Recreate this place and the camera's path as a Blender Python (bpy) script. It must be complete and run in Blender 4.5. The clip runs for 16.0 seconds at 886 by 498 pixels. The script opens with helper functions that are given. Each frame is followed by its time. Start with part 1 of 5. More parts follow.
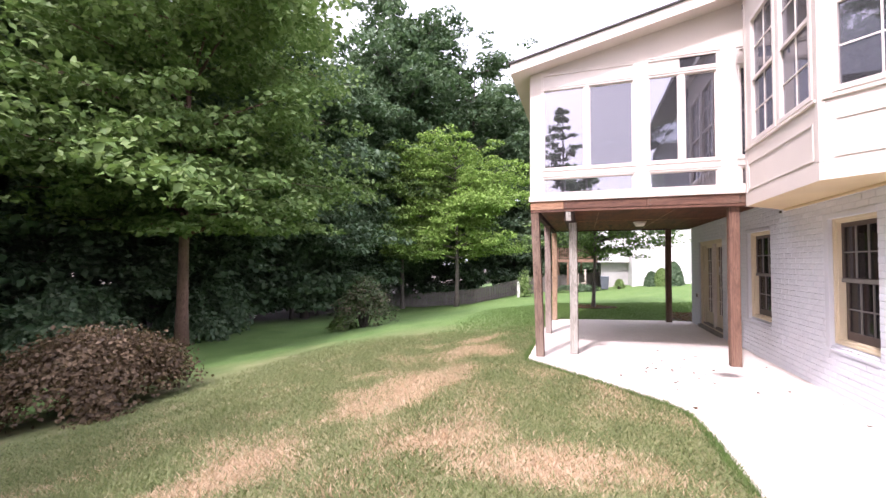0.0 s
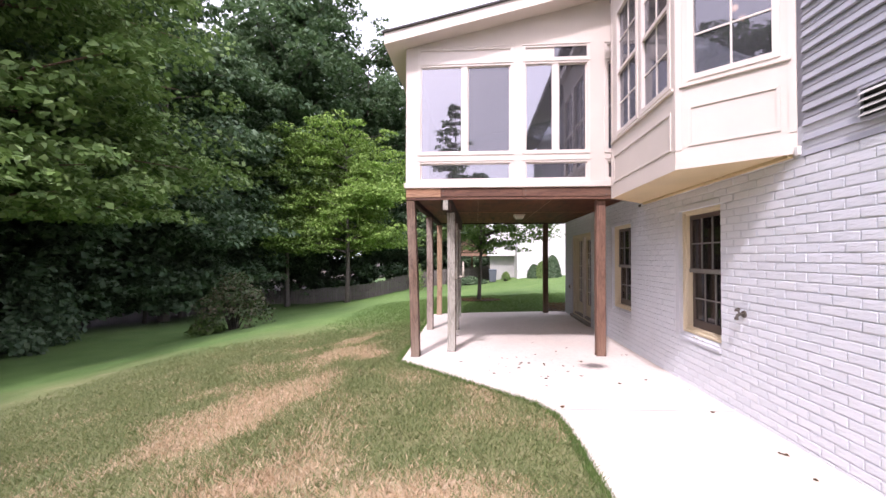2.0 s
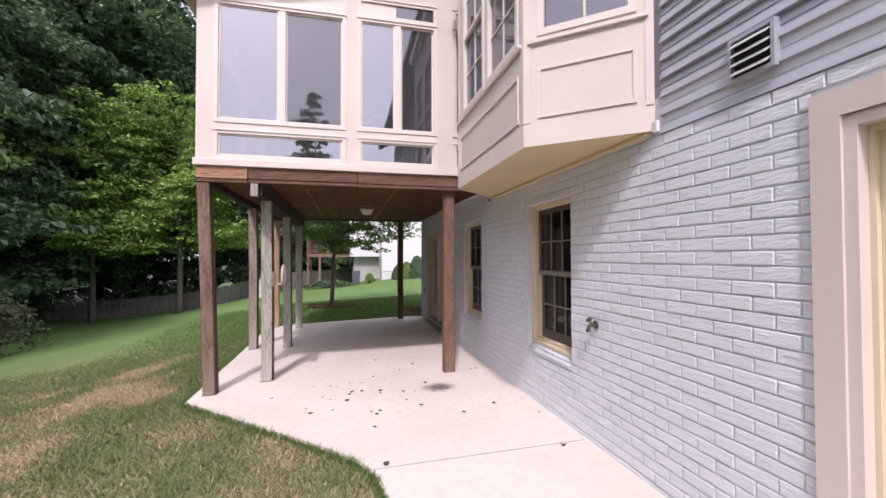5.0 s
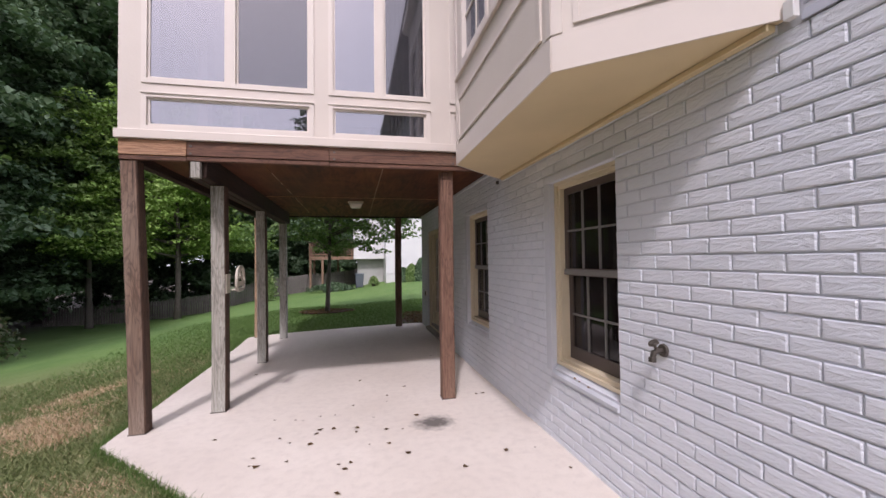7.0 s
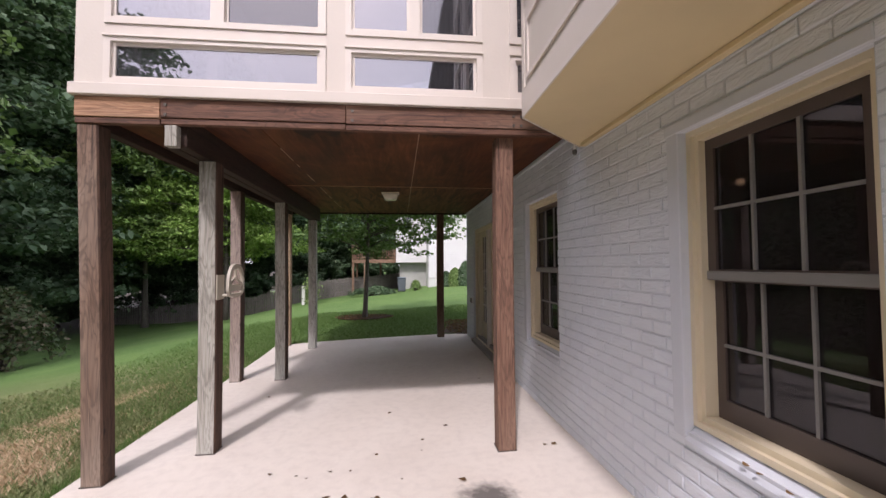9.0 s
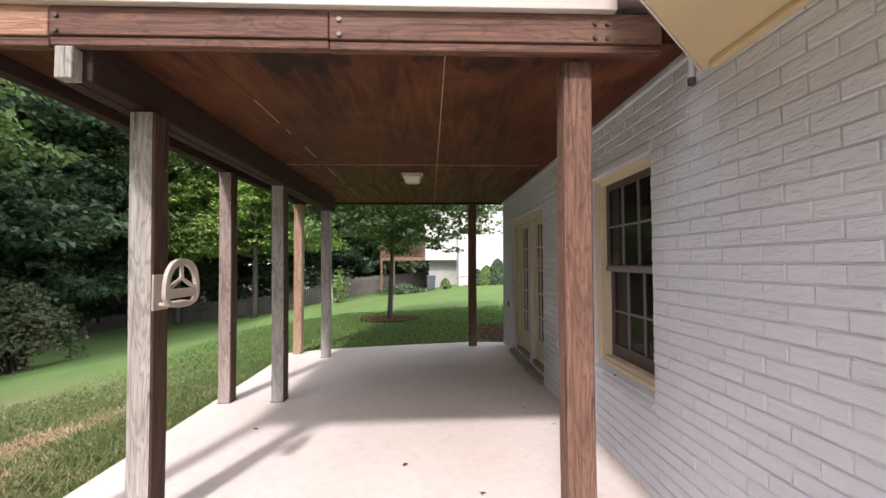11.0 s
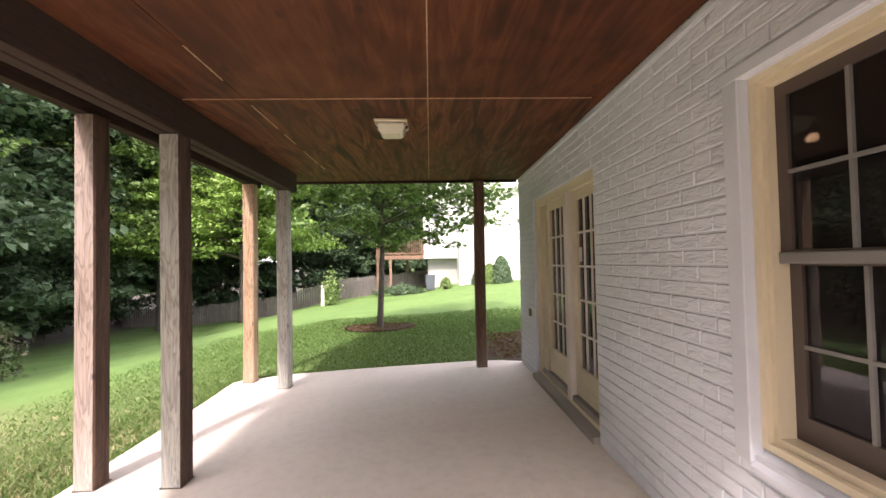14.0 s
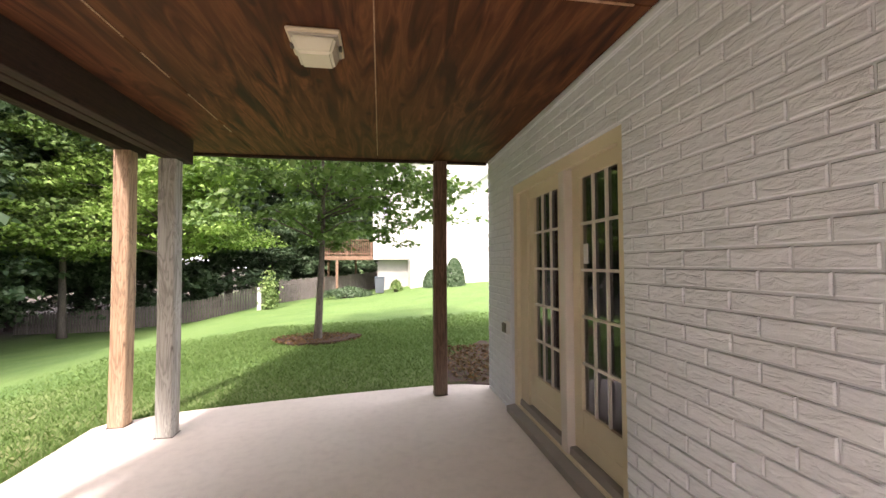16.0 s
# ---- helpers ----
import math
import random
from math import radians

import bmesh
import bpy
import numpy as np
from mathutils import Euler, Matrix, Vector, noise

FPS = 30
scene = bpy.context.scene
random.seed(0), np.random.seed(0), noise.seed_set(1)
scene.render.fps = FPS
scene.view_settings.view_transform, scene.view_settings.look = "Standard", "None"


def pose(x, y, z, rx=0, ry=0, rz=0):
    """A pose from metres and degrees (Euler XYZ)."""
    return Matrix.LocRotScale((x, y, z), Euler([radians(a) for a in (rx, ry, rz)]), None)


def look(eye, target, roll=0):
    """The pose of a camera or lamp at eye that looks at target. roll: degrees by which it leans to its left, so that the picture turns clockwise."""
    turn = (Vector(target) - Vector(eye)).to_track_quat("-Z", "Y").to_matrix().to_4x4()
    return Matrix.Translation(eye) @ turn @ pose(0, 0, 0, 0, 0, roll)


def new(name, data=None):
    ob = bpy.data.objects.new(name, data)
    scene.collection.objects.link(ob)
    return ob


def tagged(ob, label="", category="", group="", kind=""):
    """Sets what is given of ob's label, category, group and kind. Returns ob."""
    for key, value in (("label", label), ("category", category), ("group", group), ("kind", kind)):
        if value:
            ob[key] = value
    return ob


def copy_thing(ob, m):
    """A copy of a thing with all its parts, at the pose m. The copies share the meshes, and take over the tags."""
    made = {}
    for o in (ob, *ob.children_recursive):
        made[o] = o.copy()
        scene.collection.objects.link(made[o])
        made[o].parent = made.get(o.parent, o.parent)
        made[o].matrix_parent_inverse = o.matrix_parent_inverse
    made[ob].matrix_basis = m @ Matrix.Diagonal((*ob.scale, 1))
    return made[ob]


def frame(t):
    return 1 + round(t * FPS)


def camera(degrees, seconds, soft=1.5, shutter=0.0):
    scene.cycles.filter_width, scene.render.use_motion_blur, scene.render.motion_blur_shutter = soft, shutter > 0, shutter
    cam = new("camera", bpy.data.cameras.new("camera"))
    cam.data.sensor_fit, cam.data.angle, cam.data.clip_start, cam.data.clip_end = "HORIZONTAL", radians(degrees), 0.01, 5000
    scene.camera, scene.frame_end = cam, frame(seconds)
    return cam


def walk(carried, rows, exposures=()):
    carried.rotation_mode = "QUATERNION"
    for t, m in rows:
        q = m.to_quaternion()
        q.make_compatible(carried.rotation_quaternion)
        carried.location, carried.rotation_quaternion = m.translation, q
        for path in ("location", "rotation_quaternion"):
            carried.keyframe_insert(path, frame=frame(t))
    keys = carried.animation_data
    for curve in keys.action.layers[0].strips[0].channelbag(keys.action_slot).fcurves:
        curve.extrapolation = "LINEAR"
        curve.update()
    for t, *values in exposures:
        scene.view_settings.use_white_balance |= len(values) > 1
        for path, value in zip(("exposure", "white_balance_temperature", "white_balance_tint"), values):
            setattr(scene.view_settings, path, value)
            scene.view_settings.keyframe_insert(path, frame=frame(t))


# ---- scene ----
cam = camera(94.8, 16.0)
PATH = [
    (0, (0.043, -0.139, 1.561), (-0.611, 1.75, 1.625), 0.3),
    (0.5, (0.097, 0.083, 1.566), (-0.448, 2.006, 1.621), 0.5),
    (1, (0.174, 0.288, 1.555), (-0.262, 2.24, 1.603), 0.6),
    (1.5, (0.249, 0.484, 1.547), (-0.06, 2.459, 1.586), 0.5),
    (2, (0.299, 0.666, 1.531), (0.131, 2.659, 1.569), 0.2),
    (2.5, (0.371, 0.86, 1.525), (0.351, 2.859, 1.557), -0.5),
    (3, (0.464, 1.044, 1.531), (0.57, 3.04, 1.568), -0.7),
    (3.5, (0.548, 1.214, 1.542), (0.777, 3.201, 1.582), -0.5),
    (4, (0.642, 1.409, 1.534), (0.993, 3.377, 1.571), -0.2),
    (4.5, (0.755, 1.622, 1.542), (1.213, 3.568, 1.58), -0.1),
    (7, (1.25, 2.906, 1.482), (1.671, 4.861, 1.535), -0.7),
    (7.5, (1.279, 3.202, 1.474), (1.63, 5.17, 1.528), -0.1),
    (8, (1.326, 3.507, 1.462), (1.619, 5.485, 1.515), 0.0),
    (8.5, (1.37, 3.783, 1.443), (1.621, 5.766, 1.511), -0.1),
    (9, (1.396, 4.062, 1.433), (1.608, 6.049, 1.51), -0.3),
    (11.5, (1.485, 5.474, 1.415), (1.539, 7.473, 1.474), -0.1),
    (12, (1.488, 5.761, 1.404), (1.562, 7.759, 1.453), -0.2),
    (12.5, (1.497, 6.032, 1.4), (1.583, 8.03, 1.448), -0.5),
    (13, (1.513, 6.321, 1.4), (1.607, 8.318, 1.436), -1.1),
    (13.5, (1.544, 6.634, 1.392), (1.621, 8.632, 1.431), -1.2),
    (14, (1.555, 6.911, 1.382), (1.619, 8.909, 1.444), -1.0),
    (14.5, (1.583, 7.212, 1.383), (1.668, 9.209, 1.453), -0.8),
    (15, (1.582, 7.517, 1.389), (1.716, 9.511, 1.458), -0.1),
    (15.5, (1.58, 7.785, 1.383), (1.779, 9.774, 1.459), 0.2),
    (16, (1.589, 8.067, 1.367), (1.893, 10.042, 1.436), -0.2),
]
EXPOSURE = [(0, 1.24, 6100, 31), (2, 0.84, 6100, 30), (3.5, 0.50, 6100, 26), (4.5, 0.45, 6080, 26), (7, 0.1, 6050, 25), (8, 0.1, 6080, 24), (9, 0.25, 6150, 23),
            (11.5, 0.92, 6250, 22), (12.5, 1.12, 6350, 22), (14, 1.66, 6650, 24), (16, 1.78, 6800, 24)]
walk(cam, [(t, look(eye, target, roll)) for t, eye, target, roll in PATH], EXPOSURE)

# ---- light ----
SUN_TO = Vector((-0.63, -1.9, 2.48)).normalized()
SKY, SUN, HAZE = 0.15, 2.3, 10.8
world = bpy.data.worlds.new("world")
scene.world = world
world.use_nodes = True
_n = world.node_tree.nodes
_sky = _n.new("ShaderNodeTexSky")
_sky.sky_type = "NISHITA"
_sky.sun_disc = False
_sky.sun_elevation = math.asin(SUN_TO.z)
_sky.sun_rotation = math.atan2(SUN_TO.x, SUN_TO.y)
_sky.air_density, _sky.dust_density, _sky.ozone_density = 1.0, 6.0, 0.6
_n["Background"].inputs["Strength"].default_value = SKY
_mix = _n.new("ShaderNodeMix")
_mix.data_type = "RGBA"
_mix.inputs[0].default_value = 0.6
_mix.inputs[7].default_value = (HAZE * 0.97, HAZE * 0.98, HAZE, 1)  # bright even haze
world.node_tree.links.new(_sky.outputs[0], _mix.inputs[6])
world.node_tree.links.new(_mix.outputs[2], _n["Background"].inputs["Color"])
sun = new("sun", bpy.data.lights.new("sun", "SUN"))
sun.data.energy, sun.data.angle, sun.data.color = SUN, radians(3.5), (1.0, 0.955, 0.90)
sun.rotation_euler = SUN_TO.to_track_quat("Z", "Y").to_euler()


# ---- materials ----
class Mat:
    """A node material with a few shorthand builders."""

    def __init__(self, name, rough=0.6, metal=0.0):
        self.m = bpy.data.materials.new(name)
        self.m.use_nodes = True
        self.t = self.m.node_tree
        self.b = self.t.nodes["Principled BSDF"]
        self.b.inputs["Roughness"].default_value = rough
        self.b.inputs["Metallic"].default_value = metal
        self.co = self.t.nodes.new("ShaderNodeTexCoord").outputs["Object"]

    def node(self, kind, **values):
        n = self.t.nodes.new(kind)
        for k, v in values.items():
            n.inputs[k.replace("_", " ")].default_value = v
        return n

    def link(self, a, b):
        self.t.links.new(a, b)

    def mapped(self, scale):
        n = self.node("ShaderNodeMapping")
        n.inputs["Scale"].default_value = scale
        self.link(self.co, n.inputs["Vector"])
        return n.outputs[0]

    def noise(self, scale, detail=4.0, stretch=None, distortion=0.0):
        n = self.node("ShaderNodeTexNoise", Scale=scale, Detail=detail, Distortion=distortion)
        self.link(self.mapped(stretch) if stretch else self.co, n.inputs["Vector"])
        return n.outputs[0]

    def ramp(self, fac, stops):
        n = self.t.nodes.new("ShaderNodeValToRGB")
        e = n.color_ramp.elements
        while len(e) < len(stops):
            e.new(0.5)
        for el, (p, c) in zip(e, stops):
            el.position = p
            el.color = (*c, 1) if len(c) == 3 else c
        self.link(fac, n.inputs[0])
        return n.outputs[0]

    def mix(self, fac, a, b, how="MIX"):
        n = self.t.nodes.new("ShaderNodeMix")
        n.data_type, n.blend_type = "RGBA", how
        for sock, v in ((n.inputs[0], fac), (n.inputs[6], a), (n.inputs[7], b)):
            if isinstance(v, (int, float)):
                sock.default_value = v
            elif isinstance(v, tuple):
                sock.default_value = (*v, 1)
            else:
                self.link(v, sock)
        return n.outputs[2]

    def math(self, op, a, b=0.0):
        n = self.t.nodes.new("ShaderNodeMath")
        n.operation = op
        for sock, v in ((n.inputs[0], a), (n.inputs[1], b)):
            if isinstance(v, (int, float)):
                sock.default_value = v
            else:
                self.link(v, sock)
        return n.outputs[0]

    def colour(self, c):
        if isinstance(c, tuple):
            self.b.inputs["Base Color"].default_value = (*c, 1)
        else:
            self.link(c, self.b.inputs["Base Color"])
        return self

    def bump(self, height, strength=0.3, distance=0.01):
        n = self.node("ShaderNodeBump", Strength=strength, Distance=distance)
        self.link(height, n.inputs["Height"])
        self.link(n.outputs[0], self.b.inputs["Normal"])
        return self


def grey(v):
    return (v, v, v)


def painted(name, c, rough=0.45, dirt=0.12, bump=0.15):
    k = Mat(name, rough)
    n1, n2 = k.noise(1.3, 5), k.noise(45, 3)
    dark = tuple(v * (1 - dirt) for v in c)
    k.colour(k.mix(k.ramp(n1, [(0.35, grey(0)), (0.75, grey(1))]), c, dark))
    return k.bump(n2, bump, 0.002).m


def timber(name, lo, hi, pale, axis="z", rough=0.8, worn=0.5):
    """Weathered wood with grain along one axis."""
    k = Mat(name, rough)
    st = {"z": (1, 1, 0.06), "y": (1, 0.06, 1), "x": (0.06, 1, 1)}[axis]
    st2 = {"z": (1, 1, 0.2), "y": (1, 0.2, 1), "x": (0.2, 1, 1)}[axis]
    g = k.noise(70, 5, st, 0.6)
    big = k.noise(7, 3, st2, 1.5)
    patch = k.noise(2.6, 4, st2)
    info = k.t.nodes.new("ShaderNodeObjectInfo").outputs["Random"]
    base = k.mix(k.ramp(g, [(0.22, grey(0)), (0.72, grey(1))]), lo, hi)
    wear = k.ramp(k.math("ADD", patch, k.math("MULTIPLY", k.math("SUBTRACT", info, 0.5), 0.35)), [(0.62 - 0.25 * worn, grey(0)), (0.75, grey(1))])
    base = k.mix(k.math("MULTIPLY", wear, worn), base, pale)
    rings = k.ramp(big, [(0.36, grey(1)), (0.39, grey(0.55)), (0.42, grey(1)), (0.46, grey(1)), (0.485, grey(0.45)), (0.52, grey(1)), (0.57, grey(1)), (0.595, grey(0.55)), (0.625, grey(1))])
    base = k.mix(0.7, base, rings, "MULTIPLY")
    crack = k.noise(38, 3, {"z": (1, 1, 0.018), "y": (1, 0.018, 1), "x": (0.018, 1, 1)}[axis], 0.3)
    base = k.mix(k.ramp(crack, [(0.30, grey(0.8)), (0.37, grey(0))]), base, tuple(v * 0.3 for v in lo))
    kn = k.node("ShaderNodeTexVoronoi", Scale=3.4)
    k.link(k.mapped({"z": (1.6, 1.6, 0.9), "y": (1.6, 0.9, 1.6), "x": (0.9, 1.6, 1.6)}[axis]), kn.inputs["Vector"])
    base = k.mix(k.ramp(kn.outputs["Distance"], [(0.04, grey(0.85)), (0.10, grey(0))]), base, tuple(v * 0.4 for v in lo))
    k.colour(base)
    return k.bump(g, 0.6, 0.004).m


def leafy(name, c1, c2, c3, shine=0.35):
    k = Mat(name, 0.55)
    isl = k.t.nodes.new("ShaderNodeNewGeometry").outputs["Random Per Island"]
    info = k.t.nodes.new("ShaderNodeObjectInfo").outputs["Random"]
    c = k.ramp(isl, [(0.0, c1), (0.5, c2), (1.0, c3)])
    c = k.mix(k.math("MULTIPLY", info, 0.35), c, c1)
    k.colour(c)
    k.b.inputs["Specular IOR Level"].default_value = shine
    tr = k.node("ShaderNodeBsdfTranslucent")
    k.link(k.mix(0.22, c, (0.14, 0.22, 0.03)), tr.inputs["Color"])
    mx = k.node("ShaderNodeMixShader", Fac=0.32)
    k.link(k.b.outputs[0], mx.inputs[1])
    k.link(tr.outputs[0], mx.inputs[2])
    k.link(mx.outputs[0], k.t.nodes["Material Output"].inputs["Surface"])
    return k.m


def glazing(name, gloss, tint, rough=0.015, veil=0.0, mesh=(0.1, 0.1, 0.1)):
    """A pane: mirror reflection over tinted see-through glass, with a share of dust or insect mesh."""
    k = Mat(name, 0.1)
    gl = k.node("ShaderNodeBsdfGlossy", Roughness=rough)
    gl.inputs["Color"].default_value = (0.93, 0.93, 1.0, 1)
    tp = k.node("ShaderNodeBsdfTransparent")
    tp.inputs["Color"].default_value = (*tint, 1)
    fr = k.node("ShaderNodeFresnel", IOR=1.5)
    f2 = k.math("ADD", k.math("MULTIPLY", fr.outputs[0], 0.8), gloss)
    n = k.noise(2.2, 2)
    bp = k.node("ShaderNodeBump", Strength=0.02, Distance=0.02)
    k.link(n, bp.inputs["Height"])
    k.link(bp.outputs[0], gl.inputs["Normal"])
    mx = k.node("ShaderNodeMixShader")
    k.link(f2, mx.inputs[0])
    k.link(tp.outputs[0], mx.inputs[1])
    k.link(gl.outputs[0], mx.inputs[2])
    df = k.node("ShaderNodeBsdfDiffuse")
    df.inputs["Color"].default_value = (*mesh, 1)
    dust = k.node("ShaderNodeMixShader", Fac=veil)
    k.link(mx.outputs[0], dust.inputs[1])
    k.link(df.outputs[0], dust.inputs[2])
    k.link(dust.outputs[0], k.t.nodes["Material Output"].inputs["Surface"])
    return k.m


def brick_material():
    k = Mat("painted_brick", 0.5)
    info = k.t.nodes.new("ShaderNodeObjectInfo").outputs["Random"]
    isl = k.t.nodes.new("ShaderNodeNewGeometry").outputs["Random Per Island"]
    r = k.math("FRACT", k.math("ADD", info, isl))
    c = k.mix(r, (0.665, 0.69, 0.74), (0.705, 0.725, 0.772))
    st = k.noise(2.0, 5)
    c = k.mix(k.ramp(st, [(0.5, grey(0)), (0.8, grey(0.5))]), c, (0.62, 0.63, 0.66))
    k.colour(c)
    rip = k.noise(34, 4, (1, 0.36, 1.1), 0.7)
    fine = k.noise(160, 3)
    h = k.math("ADD", k.ramp(rip, [(0.36, grey(0)), (0.64, grey(1))]), k.math("MULTIPLY", fine, 0.25))
    return k.bump(h, 0.5, 0.007).m


def concrete_material():
    k = Mat("pale_concrete", 0.85)
    c = k.mix(k.ramp(k.noise(0.9, 6), [(0.3, grey(0)), (0.7, grey(1))]), (0.605, 0.545, 0.48), (0.69, 0.632, 0.565))
    c = k.mix(k.ramp(k.noise(14, 5), [(0.45, grey(0)), (0.8, grey(0.35))]), c, (0.45, 0.40, 0.36))
    c = k.mix(k.ramp(k.noise(230, 2), [(0.3, grey(0.25)), (0.5, grey(0))]), c, (0.36, 0.33, 0.31))
    # the dark burnt stain on the slab
    mp = k.node("ShaderNodeMapping")
    mp.inputs["Location"].default_value = (-1.94, -6.60, 0.04)
    k.link(k.co, mp.inputs["Vector"])
    sc = k.node("ShaderNodeVectorMath")
    sc.operation = "MULTIPLY"
    sc.inputs[1].default_value = (3.9, 4.6, 1.0)
    k.link(mp.outputs[0], sc.inputs[0])
    ln = k.node("ShaderNodeVectorMath")
    ln.operation = "LENGTH"
    k.link(sc.outputs[0], ln.inputs[0])
    spot = k.math("ADD", ln.outputs["Value"], k.math("MULTIPLY", k.math("SUBTRACT", k.noise(16, 4), 0.5), 0.9))
    c = k.mix(k.ramp(spot, [(0.3, grey(0.9)), (0.9, grey(0))]), c, (0.085, 0.075, 0.07))
    k.colour(c)
    return k.bump(k.noise(120, 4), 0.35, 0.004).m


def lawn_material():
    k = Mat("lawn_ground", 0.95)
    g = k.mix(k.ramp(k.noise(0.55, 5), [(0.35, grey(0)), (0.65, grey(1))]), (0.155, 0.185, 0.068), (0.23, 0.25, 0.10))
    g = k.mix(k.ramp(k.noise(30, 4), [(0.35, grey(0.0)), (0.7, grey(0.35))]), g, (0.06, 0.09, 0.025))
    straw = k.mix(k.noise(25, 4), (0.44, 0.32, 0.20), (0.60, 0.46, 0.32))
    total = None
    for x, y, rx, ry, turn, w in DRY:
        mp = k.node("ShaderNodeMapping")
        mp.vector_type = "TEXTURE"
        mp.inputs["Location"].default_value = (x, y, 0)
        mp.inputs["Rotation"].default_value = (0, 0, radians(turn))
        mp.inputs["Scale"].default_value = (rx, ry, 1000)
        k.link(k.co, mp.inputs["Vector"])
        ln = k.node("ShaderNodeVectorMath")
        ln.operation = "LENGTH"
        k.link(mp.outputs[0], ln.inputs[0])
        v = k.math("MULTIPLY", k.math("MAXIMUM", k.math("SUBTRACT", 1.4, ln.outputs["Value"]), 0.0), w)
        total = v if total is None else k.math("MAXIMUM", total, v)
    n = k.math("MULTIPLY", k.math("SUBTRACT", k.noise(2.2, 6), 0.5), 1.35)
    f = k.ramp(k.math("ADD", total, n), [(0.1, grey(0)), (1.0, grey(0.9))])
    c = k.mix(f, g, straw)
    # lusher grass in the swale and on the far lawn
    far = k.node("ShaderNodeVectorMath")
    far.operation = "DISTANCE"
    far.inputs[1].default_value = (0.0, 3.5, 0.0)
    k.link(k.co, far.inputs[0])
    away = k.math("ADD", far.outputs["Value"], k.math("MULTIPLY", k.math("SUBTRACT", k.noise(0.5, 4), 0.5), 5.0))
    lush = k.mix(k.ramp(k.noise(0.8, 5), [(0.35, grey(0)), (0.65, grey(1))]), (0.095, 0.185, 0.04), (0.132, 0.225, 0.055))
    lush = k.mix(k.ramp(k.noise(26, 4), [(0.35, grey(0.0)), (0.7, grey(0.3))]), lush, (0.05, 0.11, 0.02))
    c = k.mix(k.ramp(k.math("DIVIDE", k.math("SUBTRACT", away, 8.0), 3.5), [(0.0, grey(0)), (1.0, grey(1))]), c, lush)
    # leaf litter under the wood's edge
    sep = k.node("ShaderNodeSeparateXYZ")
    k.link(k.co, sep.inputs[0])
    edge = k.math("ADD", k.math("MULTIPLY", sep.outputs[0], -1.0), k.math("MULTIPLY", k.noise(0.35, 3), 3.0))
    c = k.mix(k.ramp(k.math("DIVIDE", k.math("SUBTRACT", edge, 18.0), 3.0), [(0.0, grey(0)), (1.0, grey(1))]), c, (0.045, 0.035, 0.022))
    k.colour(c)
    return k.bump(k.noise(60, 5), 0.8, 0.03).m


# dry patches in the grass: x, y, radii, turn, weight
DRY = [(-2.35, 5.2, 1.5, 0.75, 78, 1.0), (-2.15, 7.9, 0.95, 0.75, 60, 0.9), (-0.25, 3.25, 0.95, 0.42, 10, 0.9), (-2.75, 2.9, 1.1, 0.5, 60, 0.85),
       (-1.3, 3.4, 0.8, 0.35, 30, 0.8), (-2.1, 9.4, 0.9, 0.55, 80, 0.75), (-1.45, 7.4, 0.45, 0.5, 0, 0.7), (-2.4, 5.0, 5.0, 6.5, 0, 0.22)]

M_BRICK = brick_material()
M_MORTAR = painted("painted_mortar", (0.63, 0.65, 0.695), 0.8, 0.15, 0.4)
M_CONCRETE = concrete_material()
M_LAWN = lawn_material()
M_CREAM = painted("cream_paint", (0.70, 0.605, 0.43), 0.5, 0.15)
M_YELLOW = painted("yellow_cream_paint", (0.66, 0.53, 0.31), 0.55, 0.15)
M_TRIM = painted("ivory_trim", (0.68, 0.61, 0.545), 0.42, 0.08, 0.1)
M_STUCCO = painted("ivory_wall_panel", (0.66, 0.595, 0.53), 0.6, 0.1, 0.4)
M_SASH = painted("ivory_sash", (0.70, 0.635, 0.575), 0.35, 0.06, 0.05)
M_SIDING = painted("grey_vinyl_siding", (0.40, 0.41, 0.46), 0.5, 0.12, 0.2)
M_WHITE_SIDING = painted("white_vinyl_siding", (0.66, 0.66, 0.65), 0.5, 0.06, 0.1)
M_ROOF = painted("dark_shingles", (0.07, 0.065, 0.06), 0.9, 0.3, 0.6)
M_POST = timber("brown_post", (0.07, 0.036, 0.023), (0.21, 0.125, 0.08), (0.37, 0.31, 0.25), "z", 0.8, 0.45)
M_POST_GREY = timber("grey_post", (0.25, 0.225, 0.185), (0.44, 0.425, 0.375), (0.57, 0.585, 0.545), "z", 0.85, 0.75)
M_POST_WORN = timber("worn_brown_post", (0.13, 0.08, 0.06), (0.31, 0.225, 0.175), (0.50, 0.45, 0.41), "z", 0.85, 0.65)
M_POST_RED = timber("reddish_post", (0.095, 0.043, 0.028), (0.25, 0.14, 0.092), (0.38, 0.26, 0.19), "z", 0.8, 0.4)
# brown stain with the shade of the posts' far sides put into the colour
M_POST_STAIN_SHADE = timber("stained_shaded_post", (0.035, 0.018, 0.012), (0.11, 0.058, 0.036), (0.22, 0.14, 0.095), "z", 0.8, 0.25)
M_POST_TAN = timber("tan_post", (0.26, 0.15, 0.085), (0.48, 0.34, 0.22), (0.60, 0.52, 0.42), "z", 0.8, 0.3)
M_RIM = timber("stained_rim", (0.06, 0.026, 0.017), (0.20, 0.095, 0.058), (0.36, 0.25, 0.17), "x", 0.75, 0.35)
M_RIM_TAN = timber("worn_rim", (0.22, 0.10, 0.05), (0.50, 0.29, 0.17), (0.62, 0.46, 0.32), "x", 0.75, 0.45)
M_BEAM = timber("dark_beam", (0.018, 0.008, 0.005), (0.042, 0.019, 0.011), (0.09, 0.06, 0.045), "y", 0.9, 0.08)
M_BROWN = painted("brown_sash", (0.085, 0.062, 0.052), 0.4, 0.2, 0.1)
